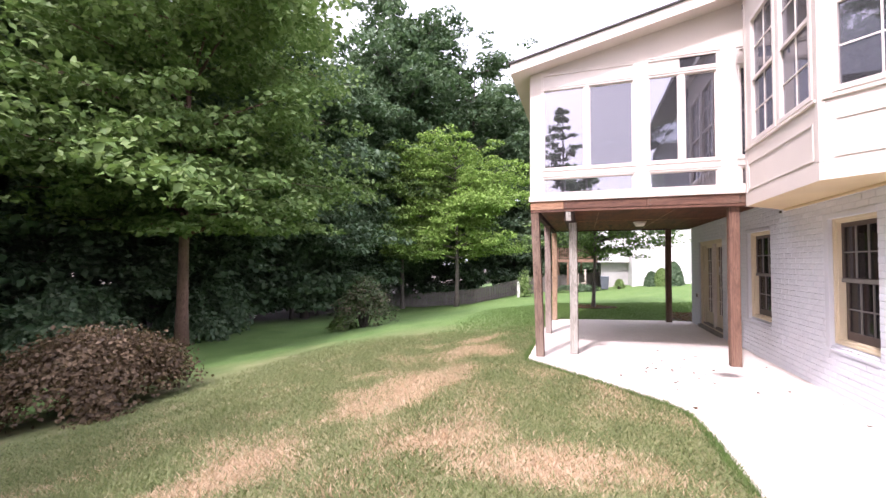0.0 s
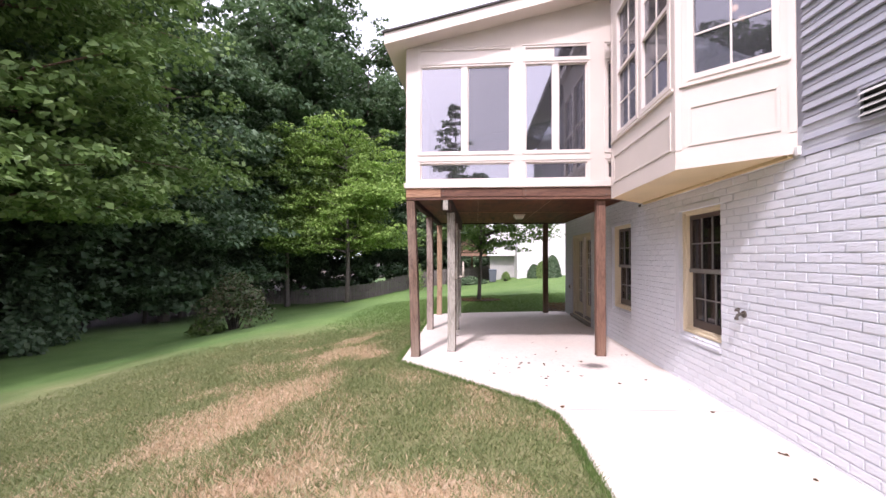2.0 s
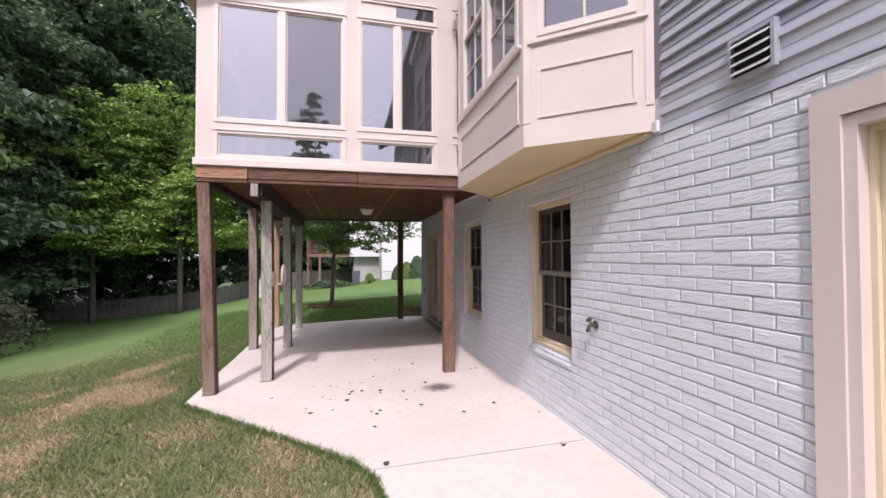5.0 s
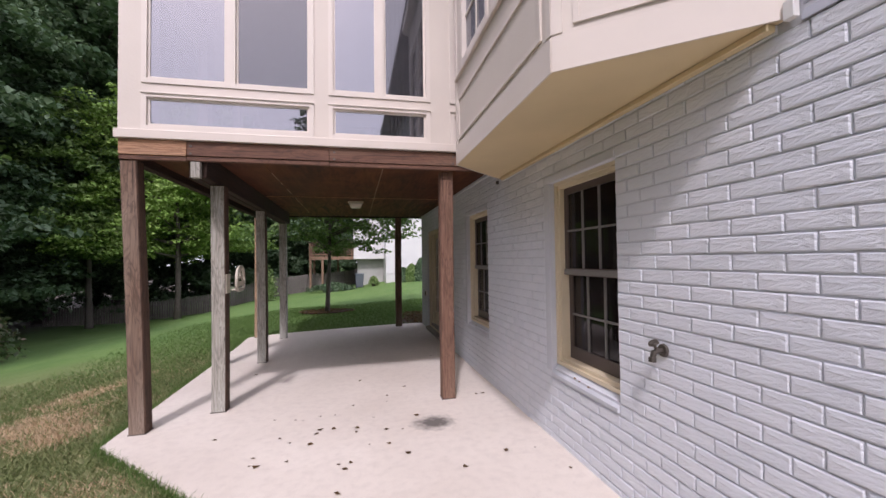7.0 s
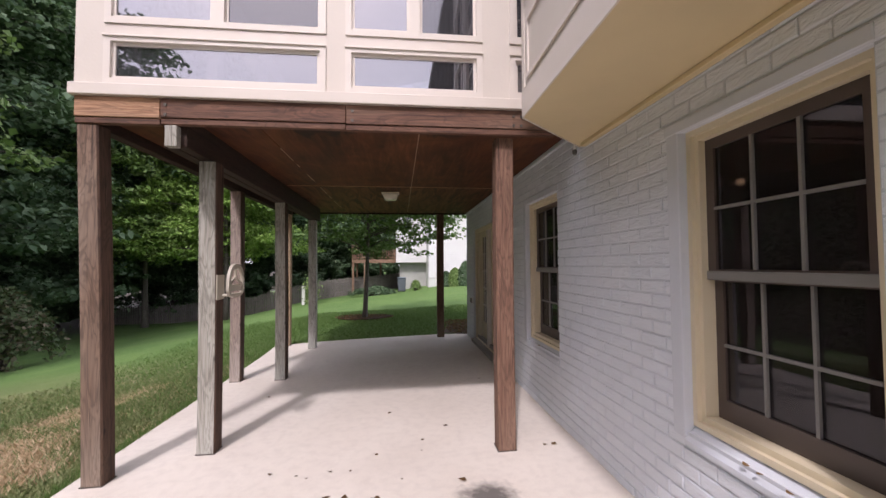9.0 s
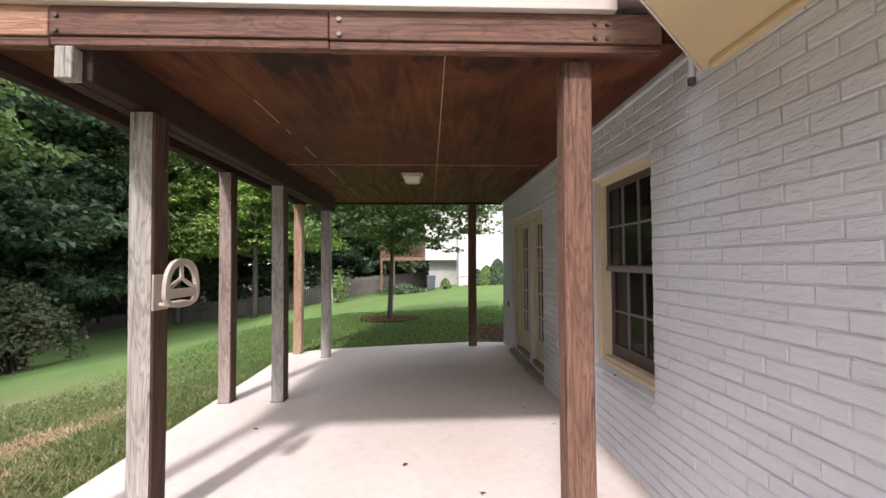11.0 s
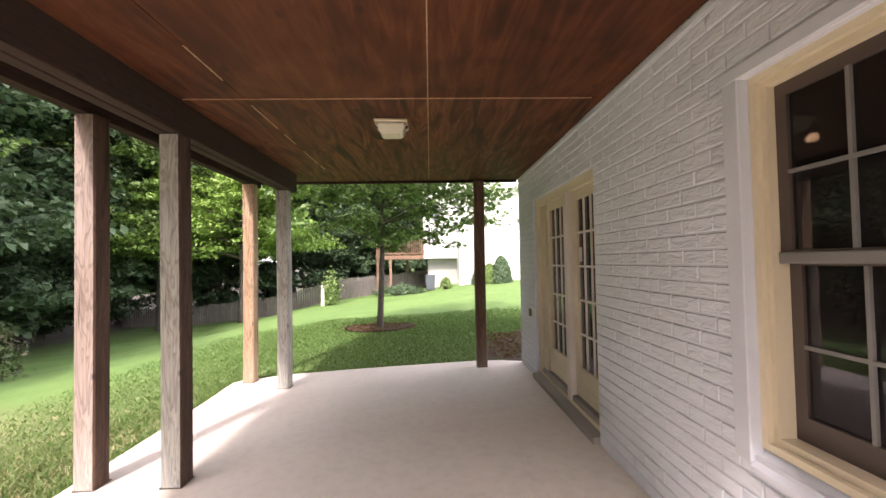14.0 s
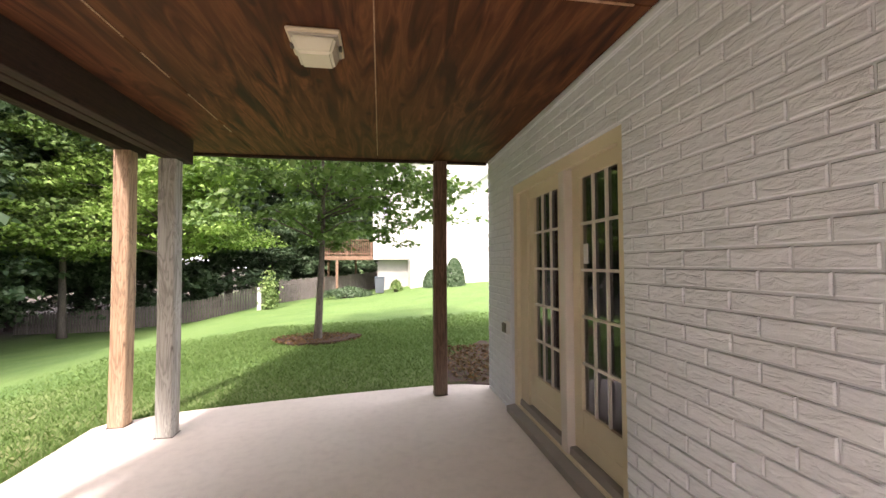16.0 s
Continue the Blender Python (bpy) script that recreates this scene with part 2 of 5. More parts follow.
M_MUNTIN = painted("grey_muntin", (0.20, 0.19, 0.178), 0.45, 0.1, 0.05)
M_PANE = glazing("dark_pane", 0.02, (0.35, 0.35, 0.35), 0.015, 0.30, (0.045, 0.038, 0.036))
M_DOOR_PANE = glazing("door_pane", 0.10, (0.4, 0.4, 0.4), 0.015, 0.05)
M_PANE_SKY = glazing("coated_pane", 0.22, (0.5, 0.5, 0.53), 0.015, 0.07, (0.3, 0.3, 0.32))
M_SCREEN = glazing("screened_pane", 0.16, (0.4, 0.4, 0.42), 0.02, 0.32, (0.11, 0.11, 0.12))
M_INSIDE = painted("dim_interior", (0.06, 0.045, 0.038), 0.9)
M_CURTAIN = painted("dark_curtain", (0.12, 0.11, 0.12), 0.9, 0.4)
M_METAL = Mat("dull_metal", 0.45, 0.8).colour((0.13, 0.115, 0.10)).m
M_DARK = painted("flat_black", (0.02, 0.02, 0.02), 0.8)
M_ALU = painted("white_aluminium", (0.75, 0.74, 0.72), 0.35, 0.1, 0.05)
M_BEIGE = painted("beige_plastic", (0.50, 0.45, 0.37), 0.5, 0.2, 0.1)
M_MULCH = painted("brown_mulch", (0.075, 0.04, 0.028), 0.95, 0.5, 0.9)
M_STONE = painted("grey_sill_stone", (0.33, 0.30, 0.27), 0.85, 0.25, 0.5)
M_FENCE = timber("grey_fence", (0.13, 0.115, 0.10), (0.25, 0.225, 0.20), (0.34, 0.31, 0.28), "z", 0.9, 0.3)
M_DECKWOOD = timber("brown_deck_wood", (0.17, 0.095, 0.06), (0.30, 0.185, 0.12), (0.38, 0.27, 0.19), "z", 0.8, 0.2)
M_BARK = timber("bark", (0.06, 0.05, 0.043), (0.17, 0.145, 0.125), (0.24, 0.215, 0.19), "z", 0.95, 0.3)
M_BARK_RED = timber("reddish_bark", (0.11, 0.06, 0.045), (0.26, 0.16, 0.12), (0.32, 0.24, 0.2), "z", 0.95, 0.2)
M_LEAF = leafy("maple_leaves", (0.10, 0.178, 0.045), (0.18, 0.28, 0.08), (0.31, 0.41, 0.16))
M_LEAF_DARK = leafy("wood_leaves", (0.045, 0.09, 0.042), (0.09, 0.155, 0.075), (0.20, 0.275, 0.165))
M_LEAF_LIGHT = leafy("lime_leaves", (0.13, 0.235, 0.04), (0.22, 0.36, 0.07), (0.33, 0.46, 0.13))
M_LEAF_MID = leafy("garden_tree_leaves", (0.065, 0.135, 0.03), (0.115, 0.205, 0.05), (0.20, 0.30, 0.10))
M_LEAF_RED = leafy("bronze_leaves", (0.055, 0.034, 0.018), (0.11, 0.072, 0.038), (0.22, 0.155, 0.09))
M_LEAF_MIX = leafy("shrub_leaves", (0.05, 0.085, 0.03), (0.09, 0.13, 0.05), (0.22, 0.16, 0.12))
M_GRASS = leafy("grass_blades", (0.125, 0.165, 0.06), (0.215, 0.25, 0.10), (0.35, 0.36, 0.19), 0.2)
M_GRASS_FAR = leafy("green_blades", (0.095, 0.175, 0.045), (0.128, 0.215, 0.058), (0.19, 0.275, 0.095), 0.2)
M_STRAW = leafy("straw_blades", (0.42, 0.30, 0.18), (0.56, 0.42, 0.27), (0.68, 0.54, 0.38), 0.2)
M_DRYLEAF = leafy("dry_leaves", (0.08, 0.045, 0.025), (0.15, 0.085, 0.045), (0.26, 0.15, 0.07), 0.2)


def soffit_material():
    k = Mat("stained_plywood", 0.65)
    k.b.inputs["Specular IOR Level"].default_value = 0.22
    n1 = k.noise(3.4, 4, (2.4, 0.30, 1), 1.8)
    n2 = k.noise(16, 3, (1.5, 0.16, 1), 0.8)
    n3 = k.noise(0.8, 4)
    c = k.ramp(n1, [(0.37, (0.016, 0.006, 0.004)), (0.43, (0.055, 0.016, 0.007)), (0.51, (0.105, 0.034, 0.014)), (0.59, (0.19, 0.072, 0.030)), (0.72, (0.07, 0.021, 0.009))])
    c = k.mix(k.ramp(n2, [(0.35, grey(0.55)), (0.6, grey(0))]), c, (0.05, 0.018, 0.009))
    c = k.mix(k.ramp(n3, [(0.4, grey(0.5)), (0.65, grey(0))]), c, (0.085, 0.03, 0.014))
    sep = k.node("ShaderNodeSeparateXYZ")
    k.link(k.co, sep.inputs[0])
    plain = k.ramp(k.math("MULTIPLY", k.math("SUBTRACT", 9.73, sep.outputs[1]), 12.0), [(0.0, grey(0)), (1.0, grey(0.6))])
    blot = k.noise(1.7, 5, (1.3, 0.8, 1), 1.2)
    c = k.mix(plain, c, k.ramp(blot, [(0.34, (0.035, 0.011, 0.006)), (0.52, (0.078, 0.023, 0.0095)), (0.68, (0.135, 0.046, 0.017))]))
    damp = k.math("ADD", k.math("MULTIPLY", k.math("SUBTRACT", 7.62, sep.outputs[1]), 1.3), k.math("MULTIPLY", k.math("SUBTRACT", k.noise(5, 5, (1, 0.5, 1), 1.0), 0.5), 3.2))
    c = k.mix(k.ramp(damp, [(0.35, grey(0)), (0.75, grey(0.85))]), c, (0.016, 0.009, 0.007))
    kn = k.node("ShaderNodeTexVoronoi", Scale=2.6)
    k.link(k.mapped((1.5, 0.9, 1)), kn.inputs["Vector"])
    c = k.mix(k.ramp(kn.outputs["Distance"], [(0.05, grey(0.8)), (0.11, grey(0))]), c, (0.035, 0.014, 0.009))
    k.colour(c)
    return k.bump(n2, 0.3, 0.003).m


M_SOFFIT = soffit_material()

# ---- building blocks ----
ORIGIN = {}


def thing(name, at, label, category, group="", kind=""):
    e = new(name)
    e.location = at
    ORIGIN[e] = Vector(at)
    return tagged(e, label, category, group, kind)


def part(name, bm, material, parent=None, label="", smooth=False):
    """One mesh object out of a bmesh in world places, under a thing or a part."""
    o = ORIGIN.get(parent, Vector((0, 0, 0)))
    if o.length:
        bmesh.ops.translate(bm, verts=bm.verts, vec=-o)
    me = bpy.data.meshes.new(name)
    bm.to_mesh(me)
    bm.free()
    me.materials.append(material)
    if smooth:
        for p in me.polygons:
            p.use_smooth = True
    ob = new(name, me)
    ob.parent = parent
    ORIGIN[ob] = o
    if label:
        ob["label"] = label
    return ob


def structure(name, bm, material, label, category, smooth=False):
    return tagged(part(name, bm, material, None, "", smooth), label, category, "", "structure")


def box(x0, x1, y0, y1, z0, z1, bevel=0.0, bm=None):
    bm = bm or bmesh.new()
    m = Matrix.LocRotScale(((x0 + x1) / 2, (y0 + y1) / 2, (z0 + z1) / 2), None, (abs(x1 - x0), abs(y1 - y0), abs(z1 - z0)))
    made = bmesh.ops.create_cube(bm, size=1, matrix=m)["verts"]
    if bevel:
        edges = {e for v in made for e in v.link_edges}
        bmesh.ops.bevel(bm, geom=list(edges), offset=bevel, segments=1, affect="EDGES")
    return bm


def prism(points, axis, a, b, bm=None):
    """A flat outline of (u, v) pairs pushed out along an axis from a to b. Axis x: (y, z); y: (x, z); z: (x, y)."""
    bm = bm or bmesh.new()
    put = {"x": lambda u, v, w: (w, u, v), "y": lambda u, v, w: (u, w, v), "z": lambda u, v, w: (u, v, w)}[axis]
    lo = [bm.verts.new(put(u, v, a)) for u, v in points]
    hi = [bm.verts.new(put(u, v, b)) for u, v in points]
    n = len(points)
    bm.faces.new(lo)
    bm.faces.new(hi)
    for i in range(n):
        bm.faces.new((lo[i], lo[(i + 1) % n], hi[(i + 1) % n], hi[i]))
    bmesh.ops.recalc_face_normals(bm, faces=bm.faces)
    return bm


def tube(path, radii, sides=8, bm=None):
    """A tapered tube along points."""
    bm = bm or bmesh.new()
    rings = []
    pts = [Vector(p) for p in path]
    for i, p in enumerate(pts):
        d = (pts[min(i + 1, len(pts) - 1)] - pts[max(i - 1, 0)]).normalized()
        q = d.to_track_quat("Z", "Y")
        rings.append([bm.verts.new(p + q @ Vector((math.cos(a) * radii[i], math.sin(a) * radii[i], 0))) for a in (2 * math.pi * k / sides for k in range(sides))])
    for r, s in zip(rings, rings[1:]):
        for k in range(sides):
            bm.faces.new((r[k], r[(k + 1) % sides], s[(k + 1) % sides], s[k]))
    bm.faces.new(rings[0][::-1])
    bm.faces.new(rings[-1])
    return bm


def rect_frame(axis, at, u0, u1, v0, v1, w, depth, bm=None):
    """A rectangular frame, w wide, in the plane axis = at, going depth along the axis."""
    bm = bm or bmesh.new()
    bars = [(u0, u1, v0, v0 + w), (u0, u1, v1 - w, v1), (u0, u0 + w, v0 + w, v1 - w), (u1 - w, u1, v0 + w, v1 - w)]
    for a, b, c, d in bars:
        if axis == "x":
            box(at, at + depth, a, b, c, d, 0.0, bm)
        else:
            box(a, b, at, at + depth, c, d, 0.0, bm)
    return bm


def smooth_step(a, b, v):
    u = min(1.0, max(0.0, (v - a) / (b - a)))
    return u * u * (3 - 2 * u)


def patio_z(x, y):
    return -0.022 * (2.23 - x) - 0.010 * (y - 7.3)


FAR = ((-60, -3.0), (-14, -2.5), (-9, -2.0), (-5, -1.05), (-1.3, -0.78), (1.5, -0.55), (4, -0.15), (8, 0.15), (60, 0.4))


def ground_z(x, y):
    """Height of the lawn: level with the slab, falling to a swale by the wood, gently rolling beyond."""
    near = patio_z(min(2.7, max(-1.0, x)), min(13.0, max(-4.0, y))) - 0.03
    d = max(0.0, -1.0 - x)
    e = min(d, 10.0)
    near -= (0.13 * e + 0.006 * max(0.0, e - 4) ** 2) * smooth_step(0, 1.2, d) + 0.02 * max(0.0, d - 10)
    w = smooth_step(14, 30, y)
    far = FAR[-1][1]
    for (a, p), (b, q) in zip(FAR, FAR[1:]):
        if x <= b:
            far = p + (q - p) * max(0.0, (x - a) / (b - a))
            break
    return near * (1 - w) + far * w


# ---- ground, slab ----
W = 2.81          # outer face of the house wall
CORNER = 12.60    # end of the house
bm = bmesh.new()
gx = [-400, -120, -60, -40] + [-30 + 0.5 * i for i in range(101)] + [30, 60, 120, 400]
gy = [-400, -120, -60, -40, -30] + [-20 + 0.5 * i for i in range(121)] + [50, 70, 120, 400]
grid = [[bm.verts.new((x, y, ground_z(max(-60, min(60, x)), y) - (0.25 if x > 2.9 and -5.5 < y < 12.5 else 0.0))) for y in gy] for x in gx]
for i in range(len(gx) - 1):
    for j in range(len(gy) - 1):
        bm.faces.new((grid[i][j], grid[i + 1][j], grid[i + 1][j + 1], grid[i][j + 1]))
structure("ground", bm, M_LAWN, "mown green lawn with dry straw-coloured patches", "lawn", True)

SLAB = [(2.86, -5.0), (1.17, -5.0), (1.165, 3.2), (1.15, 4.1), (1.13, 4.5), (1.09, 4.78), (0.94, 5.08), (0.50, 5.54), (-0.16, 6.2), (-0.872, 6.92), (-0.89, 8.0), (-0.905, 9.2),
        (-0.925, 10.4), (-0.95, 11.4), (-1.0, 12.24), (-0.93, 12.36), (-0.36, 12.56), (0.4, 12.68), (1.15, 12.76), (2.2, 12.84), (2.55, 12.80), (2.86, 12.68)]
bm = prism(SLAB, "z", -0.14, 0.0)
for v in bm.verts:
    v.co.z += patio_z(v.co.x, v.co.y)
bmesh.ops.bevel(bm, geom=[e for e in bm.edges if all(abs(v.co.z - patio_z(v.co.x, v.co.y)) < 1e-4 for v in e.verts)], offset=0.012, segments=2, affect="EDGES")
structure("patio", bm, M_CONCRETE, "pale poured concrete patio slab with a dark burnt stain", "patio")

# ---- house wall with its openings: y0, y1, z0, z1 ----
WIN1, WIN2 = (5.12, 5.98, 0.60, 2.10), (7.60, 8.50, 0.60, 2.10)
FRENCH, REAR = (9.98, 11.80, -0.12, 2.10), (2.02, 3.06, -0.06, 2.10)
TOP = 2.31


def wall_with_holes(x0, x1, y0, y1, z0, z1, holes):
    bm = bmesh.new()
    at = y0
    for a, b, c, d in sorted(holes):
        box(x0, x1, at, a, z0, z1, 0, bm)
        if c > z0:
            box(x0, x1, a, b, z0, c, 0, bm)
        if d < z1:
            box(x0, x1, a, b, d, z1, 0, bm)
        at = b
    box(x0, x1, at, y1, z0, z1, 0, bm)
    return bm


HOLES = [WIN1, WIN2, FRENCH, REAR]
wall_west = structure("wall_west", wall_with_holes(W + 0.008, W + 0.24, -5.0, CORNER - 0.018, -0.25, 2.56, HOLES), M_MORTAR, "white painted brick basement wall of the house", "wall")
structure("wall_north", box(W + 0.24, 10.0, CORNER - 0.26, CORNER - 0.02, -0.25, 6.2), M_MORTAR, "pale painted end wall of the house", "wall")
structure("wall_south", box(W + 0.24, 10.0, -5.0, -4.8, -0.25, 6.2), M_MORTAR, "pale painted end wall of the house", "wall")
structure("wall_east", box(9.8, 10.0, -4.8, CORNER - 0.27, -0.25, 6.2), M_MORTAR, "pale painted back wall of the house", "wall")
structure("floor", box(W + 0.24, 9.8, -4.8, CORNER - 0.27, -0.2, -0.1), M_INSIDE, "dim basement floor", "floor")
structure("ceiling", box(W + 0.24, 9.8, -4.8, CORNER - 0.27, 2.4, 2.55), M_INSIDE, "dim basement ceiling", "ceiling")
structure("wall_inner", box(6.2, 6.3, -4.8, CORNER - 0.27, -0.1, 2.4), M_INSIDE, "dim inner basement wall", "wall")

# upper storey: siding over a backing wall, bay window hides its middle
BAY = [(W, 4.08), (2.158, 4.64), (2.172, 6.52), (W, 7.10)]
upper_wall = structure("wall_upper", wall_with_holes(W + 0.03, W + 0.2, -5.0, CORNER, 2.56, 6.2, [(4.4, 6.75, 2.6, 5.0)]), M_SIDING, "grey vinyl-sided upper wall of the house", "wall")
bm = box(W + 0.024, W + 0.1, -5.0, 4.06, TOP, 2.56)
structure("trim", bm, M_SIDING, "starter strip below the siding", "trim")
for i in range(32):
    z = TOP + 0.006 + i * 0.1155
    bm = prism([(W - 0.006, z), (W + 0.03, z), (W + 0.03, z + 0.116), (W + 0.019, z + 0.116), (W + 0.006, z + 0.062), (W + 0.012, z + 0.056), (W - 0.006, z + 0.004)], "y", -5.0, 4.03)
    part("siding_board", bm, M_SIDING, upper_wall)
structure("roof_house", prism([(2.2, 6.2), (6.5, 8.0), (10.4, 6.2), (10.4, 6.35), (6.5, 8.15), (2.2, 6.35)], "y", -5.3, CORNER + 0.3), M_ROOF, "dark shingled house roof", "roof")


# ---- windows and doors ----
def pane_x(x, y0, y1, z0, z1):
    return box(x, x + 0.005, y0, y1, z0, z1)


def basement_window(name, hole, cols, label):
    y0, y1, z0, z1 = hole
    x = W + 0.10
    win = thing(name, (x, (y0 + y1) / 2, z0), label, "window", "", "structure")
    part("window_frame", rect_frame("x", x - 0.035, y0 + 0.002, y1 - 0.002, z0 + 0.03, z1 - 0.002, 0.055, 0.13), M_CREAM, win, "cream painted wooden casing")
    part("brick_mould", rect_frame("x", x - 0.06, y0 + 0.003, y1 - 0.003, z0 + 0.03, z1 - 0.003, 0.028, 0.024), M_CREAM, win)
    a, b, c, d = y0 + 0.058, y1 - 0.058, z0 + 0.086, z1 - 0.058
    mid = (c + d) / 2 + 0.01
    for nm, lo, hi, dx in (("upper_sash", mid - 0.02, d, 0.03), ("lower_sash", c, mid + 0.02, 0.062)):
        xs = x - 0.03 + dx
        sash = part(nm, rect_frame("x", xs, a, b, lo, hi, 0.05, 0.03), M_BROWN, win, "dark brown sash")
        if nm == "lower_sash":
            part("bottom_rail", box(xs - 0.004, xs + 0.03, a + 0.05, b - 0.05, lo + 0.05, lo + 0.095), M_BROWN, sash)
        part("pane", pane_x(xs + 0.012, a + 0.05, b - 0.05, lo + 0.05, hi - 0.05), M_PANE, sash).visible_shadow = False
        for i in range(1, cols):
            y = a + 0.05 + (b - a - 0.1) * i / cols
            part("muntin", box(xs - 0.003, xs + 0.01, y - 0.007, y + 0.007, lo + 0.05, hi - 0.05), M_MUNTIN, sash)
        z = (lo + hi) / 2
        part("muntin", box(xs - 0.004, xs + 0.009, a + 0.05, b - 0.05, z - 0.007, z + 0.007), M_MUNTIN, sash)
    part("meeting_rail", box(x - 0.012, x + 0.02, a, b, mid - 0.022, mid + 0.022, 0.004), M_MUNTIN, win, "pale grey meeting rail")
    part("side_band", box(W - 0.007, W + 0.06, y1 - 0.001, y1 + 0.085, z0 - 0.03, z1 + 0.055, 0.004), M_MORTAR, win, "smooth white band beside the casing")
    part("head_band", box(W - 0.009, W + 0.06, y0 - 0.01, y1 + 0.10, z1 - 0.004, z1 + 0.055, 0.004), M_MORTAR, win, "smooth white band above the casing")
    part("window_sill", prism([(W - 0.012, z0 - 0.06), (W + 0.2, z0 - 0.06), (W + 0.2, z0 + 0.03), (W + 0.06, z0 + 0.03), (W - 0.012, z0 - 0.035)], "y", y0 + 0.004, y1 - 0.004), M_MORTAR, win, "sloping white painted sill")
    return win


basement_window("window_1", WIN1, 3, "brown double-hung basement window in a cream casing")
basement_window("window_2", WIN2, 3, "brown double-hung basement window beside the porch post")

M_BULB = Mat("warm_bulb", 0.4)
M_BULB.b.inputs["Emission Color"].default_value = (1.0, 0.62, 0.32, 1)
M_BULB.b.inputs["Emission Strength"].default_value = 6.0
for px, py in ((4.95, 7.95), (4.5, 9.92)):
    pl = thing("pendant_lamp", (px, py, 2.40), "small lit warm pendant lamp in the dim basement", "lamp", "basement lamps")
    part("canopy", tube([(px, py, 2.40), (px, py, 2.37)], [0.06, 0.055], 10), M_METAL, pl)
    part("stem", tube([(px, py, 2.372), (px, py, 2.32)], [0.008, 0.008], 6), M_METAL, pl)
    bm = bmesh.new()
    bmesh.ops.create_uvsphere(bm, u_segments=10, v_segments=8, radius=0.04, matrix=Matrix.Translation((px, py, 2.285)))
    part("bulb", bm, M_BULB.m, pl, "glowing warm bulb", True)

# lit chandelier seen through the bay's glass
cx, cy, cz = 3.12, 5.30, 4.12
ch = thing("chandelier", (cx, cy, 5.22), "small lit chandelier with two warm bulbs", "lamp")
part("stem", tube([(cx, cy, 5.22), (cx, cy, cz + 0.02)], [0.008, 0.008], 6), M_METAL, ch)
part("arm", tube([(cx - 0.1, cy - 0.1, cz + 0.03), (cx, cy, cz), (cx + 0.1, cy + 0.1, cz + 0.03)], [0.007, 0.01, 0.007], 6), M_METAL, ch)
for d in (-0.1, 0.1):
    bm = bmesh.new()
    bmesh.ops.create_uvsphere(bm, u_segments=10, v_segments=8, radius=0.035, matrix=Matrix.Translation((cx + d, cy + d, cz + 0.07)))
    part("bulb", bm, M_BULB.m, ch, "glowing warm bulb", True)

# French doors
y0, y1, z0, z1 = FRENCH
door = thing("door_1", (W + 0.1, (y0 + y1) / 2, 0.0), "closed pair of cream French doors with gridded glass", "door", "", "structure")
x = W + 0.095
part("door_frame", rect_frame("x", x - 0.02, y0 + 0.002, y1 - 0.002, z0 + 0.1, z1 - 0.002, 0.05, 0.14), M_CREAM, door)
part("casing", rect_frame("x", x - 0.06, y0 + 0.003, y1 - 0.003, z0 + 0.1, z1 - 0.003, 0.085, 0.035), M_CREAM, door, "wide cream casing")
part("side_panel", box(x - 0.02, x + 0.06, 11.54, y1 - 0.053, z0 + 0.15, z1 - 0.053), M_CREAM, door)
part("mullion", box(x - 0.055, x + 0.06, 10.722, 10.818, 0.02, z1 - 0.06, 0.006), M_TRIM, door, "ivory centre post")
part("head_panel", box(x - 0.015, x + 0.06, y0 + 0.053, 11.538, 2.045, z1 - 0.053), M_CREAM, door)
for a, b in ((10.032, 10.715), (10.825, 11.535)):
    leaf = part("door_leaf", rect_frame("x", x, a, b, 0.13, 2.04, 0.11, 0.045), M_CREAM, door, "cream wooden leaf")
    g0, g1, h0, h1 = a + 0.11, b - 0.11, 0.40, 1.93
    part("bottom_panel", box(x + 0.004, x + 0.04, a + 0.11, b - 0.11, 0.24, 0.40), M_CREAM, leaf)
    part("pane", pane_x(x + 0.02, g0, g1, h0, h1), M_DOOR_PANE, leaf).visible_shadow = False
    part("glazing_bead", rect_frame("x", x - 0.006, g0 - 0.02, g1 + 0.02, h0 - 0.02, h1 + 0.02, 0.022, 0.012), M_CREAM, leaf)
    for i in (1, 2):
        yy = g0 + (g1 - g0) * i / 3
        part("muntin", box(x + 0.003, x + 0.018, yy - 0.009, yy + 0.009, h0, h1), M_SASH, leaf)
    for i in (1, 2, 3, 4):
        zz = h0 + (h1 - h0) * i / 5
        part("muntin", box(x + 0.002, x + 0.017, g0, g1, zz - 0.009, zz + 0.009), M_SASH, leaf)
part("sticker", box(x + 0.012, x + 0.0185, 10.535, 10.59, 1.36, 1.49, 0.002), M_ALU, door, "small grey shield sticker on the glass")
part("threshold", prism([(W - 0.05, -0.02), (W + 0.2, -0.02), (W + 0.2, 0.125), (W + 0.06, 0.115), (W + 0.055, 0.05), (W - 0.05, 0.035)], "y", y0 + 0.004, y1 - 0.004), M_STONE, door, "worn grey stone threshold")

# rear door
y0, y1, z0, z1 = REAR
door = thing("door_2", (W + 0.1, (y0 + y1) / 2, 0.0), "closed cream six-panel back door in a wide casing", "door", "", "structure")
part("casing", rect_frame("x", W - 0.022, y0 - 0.11, y1 + 0.11, z0 - 0.02, z1 + 0.115, 0.112, 0.045), M_TRIM, door, "wide ivory casing")
part("inner_casing", rect_frame("x", W - 0.008, y0 + 0.003, y1 - 0.003, z0, z1 - 0.003, 0.045, 0.15), M_TRIM, door)
part("stop", rect_frame("x", W + 0.05, y0 + 0.049, y1 - 0.049, z0 + 0.02, z1 - 0.05, 0.02, 0.05), M_CREAM, door)
